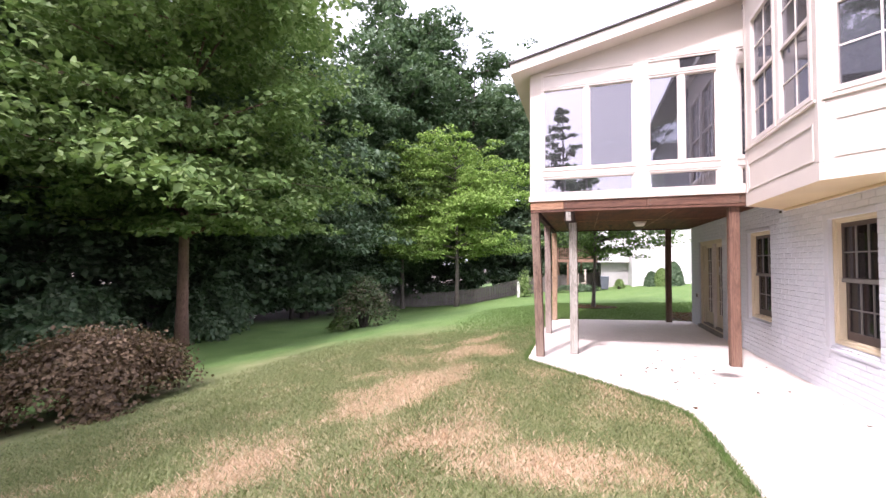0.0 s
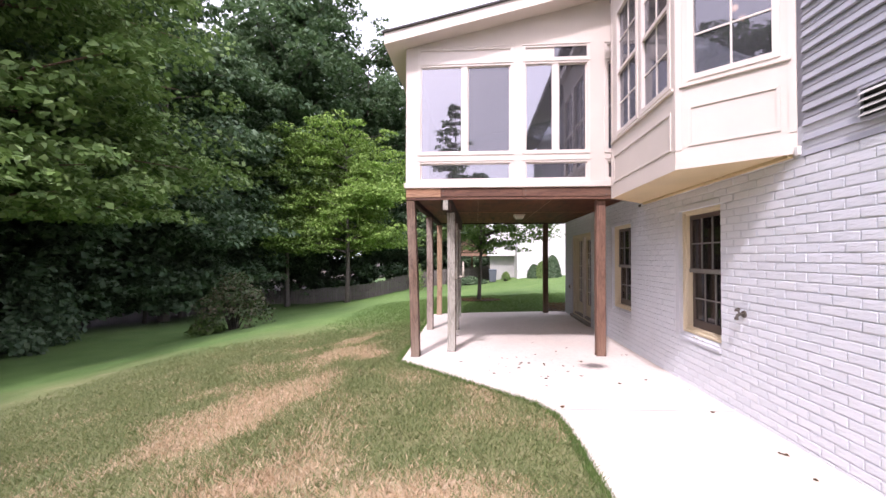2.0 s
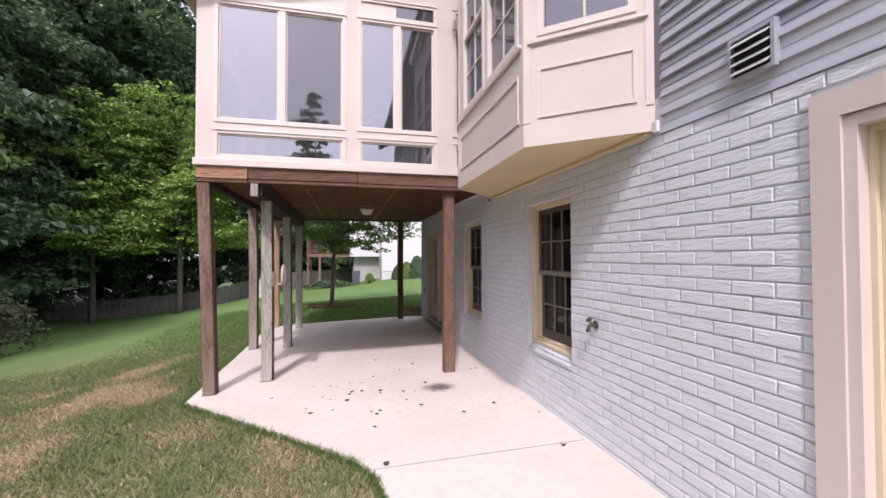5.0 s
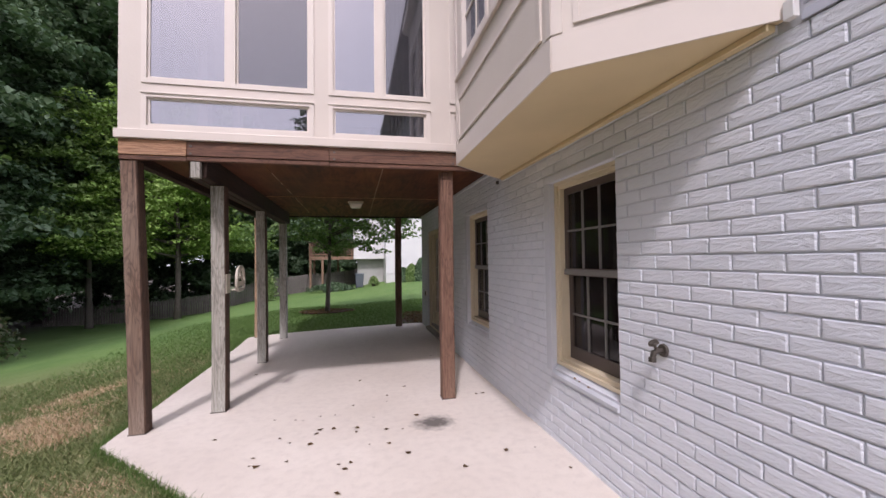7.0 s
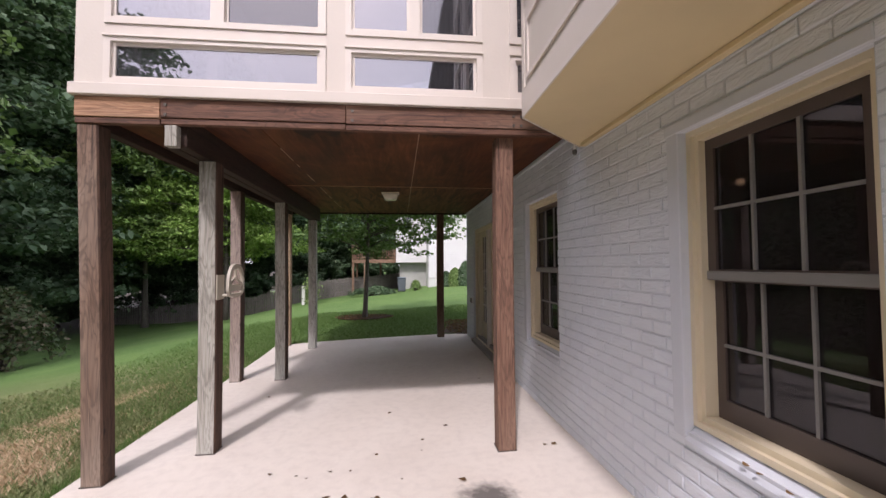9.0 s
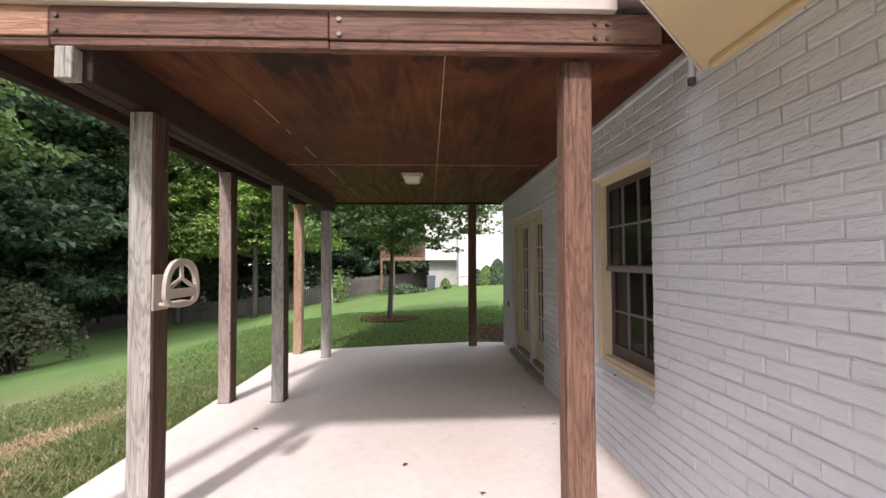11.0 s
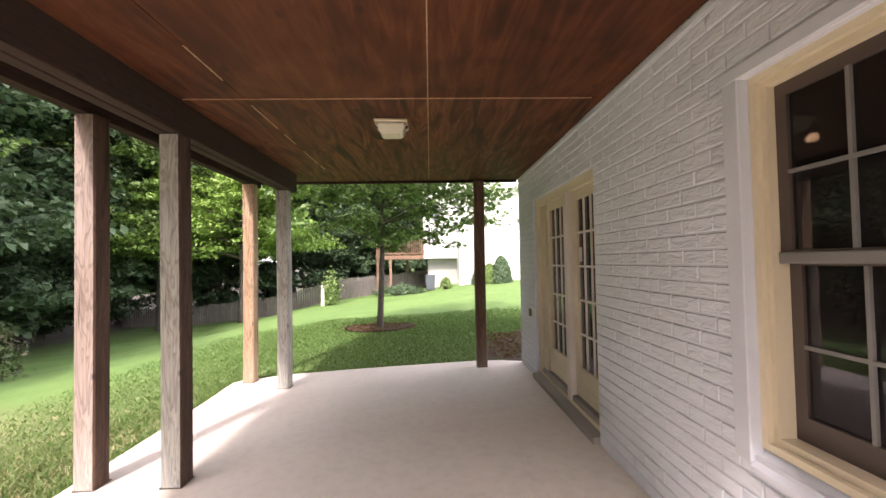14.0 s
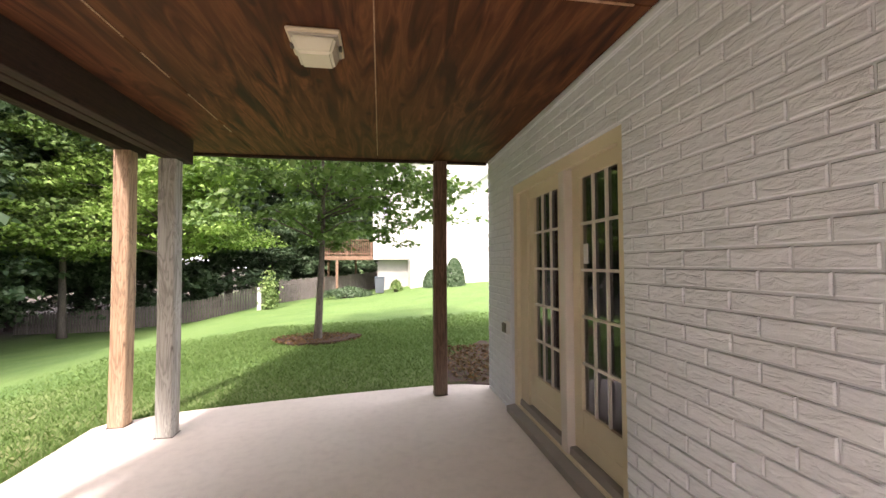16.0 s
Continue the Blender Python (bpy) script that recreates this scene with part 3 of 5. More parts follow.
leaf = part("door_leaf", box(W + 0.075, W + 0.12, y0 + 0.07, y1 - 0.07, 0.0, z1 - 0.07), M_CREAM, door)
for pa, pb in ((y0 + 0.16, (y0 + y1) / 2 - 0.06), ((y0 + y1) / 2 + 0.06, y1 - 0.16)):
    for pc, pd in ((0.2, 0.72), (0.86, 1.5), (1.62, 1.9)):
        part("panel", rect_frame("x", W + 0.066, pa, pb, pc, pd, 0.022, 0.012), M_CREAM, leaf)
        part("raised_panel", box(W + 0.067, W + 0.08, pa + 0.05, pb - 0.05, pc + 0.05, pd - 0.05, 0.008), M_CREAM, leaf)
part("threshold", box(W - 0.04, W + 0.2, y0 + 0.004, y1 - 0.004, -0.06, -0.005, 0.004), M_STONE, door)

# ---- porch under the sunroom ----
SOFFIT, FRONT, SIDE = 2.512, 7.082, -0.838


def porch_post(x, y, top, material, label, lean=0.0, inner=None):
    z = patio_z(x, y)
    t = thing("porch_post", (x, y, z), label, "post", "porch posts")
    h = 0.07
    bm = bmesh.new()
    n = 10
    rings = []
    for i in range(n + 1):
        u = i / n
        zz = z + (top - z) * u
        dx, dy = lean * u + 0.003 * math.sin(5 * u + x), 0.003 * math.sin(4 * u + y)
        c = 0.010
        rings.append([bm.verts.new((x + dx + px, y + dy + py, zz)) for px, py in ((-h + c, -h), (h - c, -h), (h, -h + c), (h, h - c), (h - c, h), (-h + c, h), (-h, h - c), (-h, -h + c))])
    for r, s in zip(rings, rings[1:]):
        for k in range(8):
            bm.faces.new((r[k], r[(k + 1) % 8], s[(k + 1) % 8], s[k]))
    bm.faces.new(rings[0][::-1])
    bm.faces.new(rings[-1])
    shaft = part("shaft", bm, material, t)
    # faces turned from the sun take the darker stained and shaded brown
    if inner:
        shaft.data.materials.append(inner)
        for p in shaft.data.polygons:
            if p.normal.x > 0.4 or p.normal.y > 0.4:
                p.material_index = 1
    part("base_plate", box(x - h - 0.004, x + h + 0.004, y - h - 0.004, y + h + 0.004, z - 0.01, z + 0.008), M_METAL, t, "thin dull metal base plate")
    return t


porch_post(-0.680, 7.18, 2.425, M_POST, "brown weathered square wooden post at the patio corner", -0.085, M_POST_STAIN_SHADE)
porch_post(-0.127, 7.575, 2.275, M_POST_GREY, "grey weathered square wooden post carrying a hose hanger", -0.012, M_POST_STAIN_SHADE)
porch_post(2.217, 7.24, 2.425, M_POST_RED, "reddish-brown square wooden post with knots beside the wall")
porch_post(-0.169, 9.756, 2.275, M_POST_GREY, "greyish square wooden post under the inner beam", -0.02, M_POST_STAIN_SHADE)
porch_post(-0.748, 9.78, 2.425, M_POST_WORN, "brown weathered square wooden post at the lawn edge", -0.02, M_POST_STAIN_SHADE)
porch_post(-0.773, 12.27, 2.425, M_POST_TAN, "sunlit tan square wooden post at the far corner")
porch_post(-0.215, 11.93, 2.275, M_POST_GREY, "grey square wooden post at the far end of the beam", -0.01)
porch_post(2.237, 12.50, 2.48, M_POST, "dark brown square wooden post at the far end")

rim = thing("rim_beam", (0.7, FRONT, 2.43), "brown stained double rim beam under the sunroom", "beam")
for a, b, lo, hi in ((SIDE, -0.283, 2.43, 2.618), (-0.279, 1.0, 2.435, 2.618), (1.004, 2.6, 2.43, 2.618)):
    part("board", box(a, b, FRONT + 0.002, FRONT + 0.05, lo + 0.045, hi, 0.004), M_RIM_TAN if a == SIDE else M_RIM, rim)
    part("board", box(a, b, FRONT + 0.012, FRONT + 0.06, lo, lo + 0.042, 0.004), M_RIM, rim)
for bx in (-0.245, 1.05, 2.27, 2.33):
    for bz in (2.5, 2.57):
        part("bolt", tube([(bx, FRONT - 0.006, bz), (bx, FRONT + 0.01, bz)], [0.012, 0.012], 6), M_METAL, rim, "bright bolt head")
side = thing("side_beam", (SIDE, 9.9, 2.43), "dark brown beam along the lawn side of the porch", "beam")
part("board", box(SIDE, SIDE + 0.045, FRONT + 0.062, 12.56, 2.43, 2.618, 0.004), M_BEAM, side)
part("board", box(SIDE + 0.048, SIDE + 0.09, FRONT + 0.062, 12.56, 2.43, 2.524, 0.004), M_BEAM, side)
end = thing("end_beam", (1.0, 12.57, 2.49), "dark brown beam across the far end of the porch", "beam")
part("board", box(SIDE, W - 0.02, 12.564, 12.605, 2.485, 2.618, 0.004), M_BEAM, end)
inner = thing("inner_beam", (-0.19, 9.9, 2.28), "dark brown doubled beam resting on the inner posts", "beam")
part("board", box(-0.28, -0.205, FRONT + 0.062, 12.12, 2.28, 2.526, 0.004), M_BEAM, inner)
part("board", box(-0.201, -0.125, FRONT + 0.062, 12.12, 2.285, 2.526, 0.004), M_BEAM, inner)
part("stub", box(-0.245, -0.165, FRONT - 0.004, FRONT + 0.058, 2.275, 2.425, 0.004), M_POST_GREY, inner, "grey beam end showing below the rim")

# plywood soffit, one mesh with narrow open joints
bm = bmesh.new()
xs, ys = [SIDE + 0.092, 0.31, 1.558, W - 0.012], [FRONT + 0.066, 9.69, 12.555]
for xa, xb in zip(xs, xs[1:]):
    for ya, yb in zip(ys, ys[1:]):
        box(xa + 0.003, xb - 0.003, ya + 0.003, yb - 0.003, SOFFIT, SOFFIT + 0.016, 0.002, bm)
box(SIDE + 0.1, W - 0.02, FRONT + 0.07, 12.55, SOFFIT + 0.02, SOFFIT + 0.08, 0, bm)
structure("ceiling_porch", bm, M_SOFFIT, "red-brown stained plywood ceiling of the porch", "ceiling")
structure("trim_soffit", box(W - 0.014, W + 0.006, FRONT + 0.07, 12.55, SOFFIT - 0.04, SOFFIT - 0.002, 0.004), M_MORTAR, "white painted strip where ceiling meets brick", "trim")
for xx in (1.558,):
    structure("trim_joint", box(xx - 0.004, xx + 0.003, 7.3, 12.4, SOFFIT - 0.004, SOFFIT - 0.001), M_POST_TAN, "pale caulked joint in the plywood", "trim")
for y0, y1 in ((7.9, 8.35), (8.5, 8.62), (9.0, 9.4), (9.8, 10.3), (10.45, 10.75), (11.0, 11.5), (11.62, 11.8)):
    structure("trim_joint", box(0.305, 0.315, y0, y1, SOFFIT - 0.004, SOFFIT - 0.001), M_POST_TAN, "broken pale caulk in a plywood joint", "trim")
structure("trim_joint", box(-0.1, 2.7, 9.682, 9.694, SOFFIT - 0.006, SOFFIT - 0.001), M_RIM_TAN, "caulked cross joint in the plywood", "trim")

# ceiling light
lx, ly = 1.262, 10.20
lamp = thing("ceiling_light", (lx, ly, SOFFIT), "square cream porch ceiling light with frosted diffuser, unlit", "ceiling light")
part("base", box(lx - 0.13, lx + 0.13, ly - 0.13, ly + 0.13, SOFFIT - 0.022, SOFFIT - 0.001, 0.006), M_CREAM, lamp, "cream square rim")
part("gasket", box(lx - 0.118, lx + 0.118, ly - 0.118, ly + 0.118, SOFFIT - 0.030, SOFFIT - 0.023, 0.002), M_BEIGE, lamp)
bm = bmesh.new()
bmesh.ops.create_cone(bm, cap_ends=True, segments=4, radius1=0.118, radius2=0.158, depth=0.075, matrix=Matrix.Translation((lx, ly, SOFFIT - 0.069)) @ Matrix.Rotation(radians(45), 4, "Z"))
bmesh.ops.bevel(bm, geom=list(bm.edges), offset=0.012, segments=3, affect="EDGES")
part("diffuser", bm, painted("frosted_glass", (0.72, 0.68, 0.54), 0.25, 0.1), lamp, "frosted glass diffuser")
for dx, dy in ((-0.12, 0), (0.12, 0)):
    part("clip", box(lx + dx - 0.008, lx + dx + 0.008, ly - 0.015, ly + 0.015, SOFFIT - 0.045, SOFFIT - 0.022, 0.003), M_METAL, lamp, "dull metal clip")

# hose hanger on the grey post
hx, hy, hz = -0.062, 7.56, 1.26
hang = thing("hose_hanger", (hx, hy, hz), "beige plastic hose hanger screwed to a grey post", "hose hanger")
bm = bmesh.new()
prof = [(0.16 * math.copysign(abs(math.cos(q)) ** 0.8, math.cos(q)), (0.19 if math.sin(q) > 0 else 0.085) * math.copysign(abs(math.sin(q)) ** 0.85, math.sin(q))) for q in (2 * math.pi * k / 28 for k in range(28))]
inn = [(u * 0.80, v * 0.80 if v > 0 else v * 0.86) for u, v in prof]
vo = [[bm.verts.new((hx + 0.115 + d, hy + u, hz + v)) for u, v in prof] for d in (0.0, 0.022)]
vi = [[bm.verts.new((hx + 0.115 + d, hy + u, hz + v)) for u, v in inn] for d in (0.0, 0.022)]
n = len(prof)
for i in range(n):
    j = (i + 1) % n
    bm.faces.new((vo[0][i], vi[0][i], vi[0][j], vo[0][j]))
    bm.faces.new((vo[1][i], vo[1][j], vi[1][j], vi[1][i]))
    bm.faces.new((vo[0][i], vo[0][j], vo[1][j], vo[1][i]))
    bm.faces.new((vi[0][i], vi[1][i], vi[1][j], vi[0][j]))
bmesh.ops.recalc_face_normals(bm, faces=bm.faces)
part("flange", bm, M_BEIGE, hang)
bm = bmesh.new()
arc = [(0.128 * math.cos(q), -0.028 + 0.05 * math.sin(q)) for q in (2 * math.pi * k / 20 for k in range(20))]
prism(arc, "x", hx + 0.0125, hx + 0.1145, bm)
part("saddle", bm, M_BEIGE, hang)
for u0, v0, u1, v1 in ((-0.125, 0.02, -0.01, 0.075), (0.125, 0.02, 0.01, 0.075), (0.0, 0.07, 0.0, 0.158)):
    part("spoke", tube([(hx + 0.123, hy + u0, hz + v0), (hx + 0.123, hy + u1, hz + v1)], [0.014, 0.010], 6), M_BEIGE, hang)
part("tray", box(hx + 0.06, hx + 0.14, hy - 0.10, hy + 0.10, hz - 0.07, hz - 0.052, 0.004), M_BEIGE, hang)
part("web", prism([(hy - 0.128, hz - 0.03), (hy + 0.128, hz - 0.03), (hy + 0.122, hz + 0.022), (hy - 0.122, hz + 0.022)], "x", hx + 0.118, hx + 0.127), M_BEIGE, hang)
part("back_plate", box(hx + 0.001, hx + 0.012, hy - 0.068, hy + 0.068, hz - 0.1, hz + 0.1, 0.003), M_BEIGE, hang)

# outdoor tap
sx, sy, sz = W - 0.002, 4.74, 1.0
tap = thing("outdoor_tap", (sx, sy, sz), "dull metal outdoor tap on the painted brick", "tap")
part("flange", tube([(sx, sy, sz), (sx - 0.012, sy, sz)], [0.035, 0.032], 12), M_METAL, tap)
part("body", tube([(sx - 0.01, sy, sz), (sx - 0.035, sy, sz), (sx - 0.06, sy, sz - 0.008), (sx - 0.07, sy, sz - 0.035)], [0.013, 0.015, 0.015, 0.013], 8), M_METAL, tap)
part("spout_collar", tube([(sx - 0.07, sy, sz - 0.032), (sx - 0.072, sy, sz - 0.055)], [0.019, 0.019], 8), M_METAL, tap)
part("stem", tube([(sx - 0.045, sy, sz + 0.01), (sx - 0.06, sy, sz + 0.036)], [0.009, 0.009], 8), M_METAL, tap)
bm = bmesh.new()
bmesh.ops.create_cone(bm, cap_ends=True, segments=12, radius1=0.027, radius2=0.024, depth=0.012, matrix=Matrix.Translation((sx - 0.063, sy, sz + 0.042)) @ Matrix.Rotation(radians(-28), 4, "Y"))
part("wheel_handle", bm, M_METAL, tap)

# electrical box beside the French doors
ob = thing("outlet_box", (W - 0.001, 11.88, 0.73), "small grey weatherproof outlet box on the wall", "outlet")
part("box_body", box(W - 0.035, W + 0.01, 11.83, 11.93, 0.69, 0.80, 0.006), M_ALU, ob)
part("cover", box(W - 0.05, W - 0.036, 11.83, 11.93, 0.70, 0.79, 0.004), M_METAL, ob, "dull hinged cover")

# downspout stub where bay meets porch
pipe = thing("downspout", (2.775, 7.16, 2.31), "short white downspout at the bay's end", "downspout")
part("tube", tube([(2.79, 7.16, 2.47), (2.79, 7.16, 2.335)], [0.015, 0.015], 10), M_ALU, pipe)
part("outlet_collar", tube([(2.79, 7.16, 2.345), (2.79, 7.16, 2.31)], [0.018, 0.017], 10), M_METAL, pipe, "dark outlet collar")

# wall vent
vy0, vy1, vz0, vz1 = 3.30, 3.535, 2.42, 2.645
vent = thing("wall_vent", (W - 0.02, 3.42, 2.42), "white louvred exhaust vent in the grey siding", "vent")
part("frame", rect_frame("x", W - 0.03, vy0, vy1, vz0, vz1, 0.018, 0.04), M_SIDING, vent, "grey vent frame")
# black sheet stands in for the shade inside the vent
part("backing", box(W - 0.012, W - 0.008, vy0 + 0.022, vy1 - 0.022, vz0 + 0.022, vz1 - 0.022), M_DARK, vent, "black sheet painted as the shade behind the slats")
for i in range(4):
    z = vz0 + 0.035 + i * 0.047
    part("slat", prism([(W - 0.050, z - 0.010), (W - 0.014, z + 0.018), (W - 0.014, z + 0.024), (W - 0.050, z - 0.004)], "y", vy0 + 0.024, vy1 - 0.024), M_ALU, vent)

# ---- bay window ----
BZ, BT = 2.355, 5.3
bay = thing("bay_window", (2.4, 5.5, BZ), "ivory angled bay window hanging over the brick wall", "bay window", "", "structure")
bm = prism([(W + 0.02, 4.06)] + BAY[1:3] + [(W + 0.02, 7.12)], "z", BZ, BZ + 0.06)
part("underside", bm, M_YELLOW, bay, "yellow-cream painted underside")
part("wall_trim", box(W - 0.045, W - 0.003, 4.12, 7.0, BZ - 0.03, BZ - 0.001, 0.004), M_YELLOW, bay)
part("end_cap", box(W - 0.03, W - 0.002, 4.035, 4.075, BZ - 0.02, BZ + 0.05, 0.003), M_ALU, bay, "white metal corner piece")


def bay_face(p, q, windows, name):
    """A facet of the bay from plan point p to q: wall panels round windows given as (start, end) along it."""
    p, q = Vector((*p, 0)), Vector((*q, 0))
    length = (q - p).length
    u = (q - p).normalized()
    out = Vector((u.y, -u.x, 0))
    if out.x > 0:
        out = -out
    m = Matrix.Translation(p) @ Matrix(((u.x, -out.x, 0, 0), (u.y, -out.y, 0, 0), (0, 0, 1, 0), (0, 0, 0, 1)))

    def put(nm, bm2, mat, par, label=""):
        bmesh.ops.transform(bm2, matrix=m, verts=bm2.verts)
        bmesh.ops.recalc_face_normals(bm2, faces=bm2.faces)
        return part(nm, bm2, mat, par, label)
    zb, zt = 3.16, 4.85
    bm2 = bmesh.new()
    at = 0.0
    for a, b in windows:
        box(at, a, 0.0, 0.08, BZ + 0.062, BT, 0, bm2)
        box(a, b, 0.0, 0.08, BZ + 0.062, zb, 0, bm2)
        box(a, b, 0.0, 0.08, zt, BT, 0, bm2)
        at = b
    box(at, length, 0.0, 0.08, BZ + 0.062, BT, 0, bm2)
    face = put(name, bm2, M_STUCCO, bay, "ivory painted panelled facet")
    put("skirt_board", box(0.001, length - 0.001, -0.010, -0.001, BZ - 0.004, BZ + 0.16), M_TRIM, face)
    put("corner_board", box(0.0, 0.05, -0.008, -0.001, BZ + 0.172, BT), M_TRIM, face)
    put("corner_board", box(length - 0.05, length, -0.008, -0.001, BZ + 0.172, BT), M_TRIM, face)
    put("panel_moulding", rect_frame("y", -0.012, 0.10, length - 0.10, BZ + 0.20, 2.93, 0.026, 0.011), M_TRIM, face)
    put("sill", box(0.03, length - 0.03, -0.026, 0.0, 3.105, 3.135, 0.004), M_TRIM, face)
    for a, b in windows:
        w = put("window", rect_frame("y", -0.012, a, b, zb, zt, 0.05, 0.08), M_SASH, bay, "white double-hung window with grids")
        put("pane", box(a + 0.05, b - 0.05, 0.03, 0.036, zb + 0.05, zt - 0.05), M_SCREEN, w).visible_shadow = False
        zm = (zb + zt) / 2
        put("meeting_rail", box(a + 0.05, b - 0.05, -0.004, 0.028, zm - 0.02, zm + 0.02), M_SASH, w)
        mid = (a + b) / 2
        put("muntin", box(mid - 0.008, mid + 0.008, 0.018, 0.028, zb + 0.05, zt - 0.05), M_SASH, w)
        for zz in ((zb + zm) / 2, (zm + zt) / 2):
            put("muntin", box(a + 0.05, b - 0.05, 0.019, 0.029, zz - 0.008, zz + 0.008), M_SASH, w)


bay_face(BAY[0], BAY[1], [(0.10, 0.76)], "facet")
bay_face(BAY[1], BAY[2], [(0.10, 0.84), (0.92, 1.66)], "facet")
bay_face(BAY[2], BAY[3], [(0.14, 0.74)], "facet")
part("bay_roof", prism([(W + 0.02, 3.95), (2.05, 4.6), (2.05, 6.5), (W + 0.02, 7.15)], "z", BT, BT + 0.12), M_TRIM, bay)
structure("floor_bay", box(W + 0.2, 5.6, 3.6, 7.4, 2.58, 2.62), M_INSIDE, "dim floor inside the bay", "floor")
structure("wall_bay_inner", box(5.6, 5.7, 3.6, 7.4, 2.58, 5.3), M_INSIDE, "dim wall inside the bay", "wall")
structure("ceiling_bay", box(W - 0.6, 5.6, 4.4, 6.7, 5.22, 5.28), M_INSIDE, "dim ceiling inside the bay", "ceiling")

# ---- sunroom ----
room = thing("sunroom", (0.8, FRONT, 2.62), "ivory enclosed sunroom raised on wooden posts", "sunroom", "", "structure")
XL, XR = SIDE - 0.005, W - 0.005


def wall_top(x):
    return 4.89 + 0.216 * (x + 0.76)


YF = FRONT + 0.005
part("skirt_board", box(XL - 0.02, 2.37, FRONT - 0.03, FRONT + 0.03, 2.619, 2.70, 0.004), M_TRIM, room, "ivory skirt board above the rim beam")
# posts and rails of the front: x0, x1 of the glazed groups
GROUPS = ((-0.655, 0.858), (0.998, 2.03), (2.245, 2.46))
solid = [(XL, -0.655), (0.858, 0.998), (2.03, 2.245)]
for a, b in solid + [(2.46, XR)]:
    part("pier", box(a, b, YF, YF + 0.12, 2.70, 4.86), M_STUCCO, room)
part("gable_wall", prism([(XL, 4.862), (XR, 4.862), (XR, wall_top(XR)), (XL, wall_top(XL))], "y", YF + 0.012, YF + 0.12), M_STUCCO, room, "ivory sloping wall under the roof")
for (a, b), two in zip(GROUPS, (True, True, False)):
    w = 0.045
    for nm, lo, hi in (("transom", 4.605, 4.86), ("window", 3.14, 4.60), ("low_window", 2.702, 3.055)):
        f = part(nm, rect_frame("y", YF - 0.012, a, b, lo, hi, w, 0.10), M_SASH, room, "ivory framed glazing")
        part("cap", box(a - 0.004, b + 0.004, YF - 0.024, YF - 0.013, hi - 0.014, hi, 0.002), M_SASH, f)
        if nm == "window" and two:
            mid = a + (b - a) * 0.498
            part("mullion", box(mid - 0.04, mid + 0.04, YF - 0.005, YF + 0.06, lo + w, hi - w), M_SASH, f)
            for c, d, yy, mat in ((a + w, mid - 0.04, YF + 0.02, M_PANE_SKY), (mid + 0.04, b - w, YF + 0.035, M_SCREEN)):
                part("pane_frame", rect_frame("y", yy - 0.01, c, d, lo + w, hi - w, 0.02, 0.02), M_SASH, f)
                part("pane", box(c + 0.02, d - 0.02, yy, yy + 0.005, lo + w + 0.02, hi - w - 0.02), mat, f).visible_shadow = False
        elif nm == "transom":
            cut = a + (b - a) * (1.0 if a < 0 else 0.48)
            part("panel", box(a + w, cut - 0.002, YF + 0.01, YF + 0.02, lo + w, hi - w), M_SASH, f, "white filler panel")
            if cut < b - w:
                part("pane", box(cut, b - w, YF + 0.012, YF + 0.017, lo + w, hi - w), M_SCREEN, f).visible_shadow = False
        else:
            part("pane_frame", rect_frame("y", YF + 0.012, a + w, b - w, lo + w, hi - w, 0.022, 0.02), M_SASH, f)
            part("pane", box(a + w + 0.022, b - w - 0.022, YF + 0.022, YF + 0.027, lo + w + 0.022, hi - w - 0.022), M_PANE_SKY, f).visible_shadow = False
    part("rail", box(a, b, YF, YF + 0.10, 3.057, 3.138), M_TRIM, room)
part("side_wall", wall_with_holes(XL, XL + 0.12, YF + 0.122, 12.55, 2.62, wall_top(XL), [(7.6, 9.0, 2.75, 4.6), (9.2, 10.6, 2.75, 4.6), (10.8, 12.2, 2.75, 4.6)]), M_STUCCO, room)
bm = bmesh.new()
for x0, x1, z0, z1 in ((XL + 0.122, XR, 2.62, 2.75), (XL + 0.122, XR, 4.6, wall_top(XL)), (XL + 0.122, -0.5, 2.75, 4.6), (0.75, 0.95, 2.75, 4.6), (2.2, XR, 2.75, 4.6)):
    box(x0, x1, 12.43, 12.55, z0, z1, 0, bm)
part("back_wall", bm, M_STUCCO, room)
for x0, x1 in ((-0.5, 0.75), (0.95, 2.2)):
    w = part("back_window", rect_frame("y", 12.44, x0 + 0.002, x1 - 0.002, 2.752, 4.598, 0.05, 0.08), M_SASH, room)
    part("mullion", box((x0 + x1) / 2 - 0.04, (x0 + x1) / 2 + 0.04, 12.445, 12.515, 2.803, 4.547), M_SASH, w)
    part("rail", box(x0 + 0.053, x1 - 0.053, 12.44, 12.52, 3.05, 3.13), M_SASH, w)
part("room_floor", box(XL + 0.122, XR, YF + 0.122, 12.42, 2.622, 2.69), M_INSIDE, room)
part("inner_wall", box(XR - 0.02, XR, YF + 0.13, 12.42, 2.70, 5.3), M_SIDING, room)
part("roof", prism([(-1.14, wall_top(-1.14) + 0.0), (W + 0.3, wall_top(W + 0.3)), (W + 0.3, wall_top(W + 0.3) + 0.17), (-1.14, wall_top(-1.14) + 0.17)], "y", 6.79, 12.9), M_TRIM, room, "ivory soffit and fascia of the sunroom roof")
part("shingles", prism([(-1.17, wall_top(-1.17) + 0.172), (W + 0.3, wall_top(W + 0.3) + 0.172), (W + 0.3, wall_top(W + 0.3) + 0.20), (-1.17, wall_top(-1.17) + 0.20)], "y", 6.76, 12.93), M_ROOF, room, "dark shingle edge")
bm = bmesh.new()
n = 40
pts = [(1.62 + 0.37 * i / n, YF + 0.17 + 0.018 * math.sin(i * 1.35)) for i in range(n + 1)]
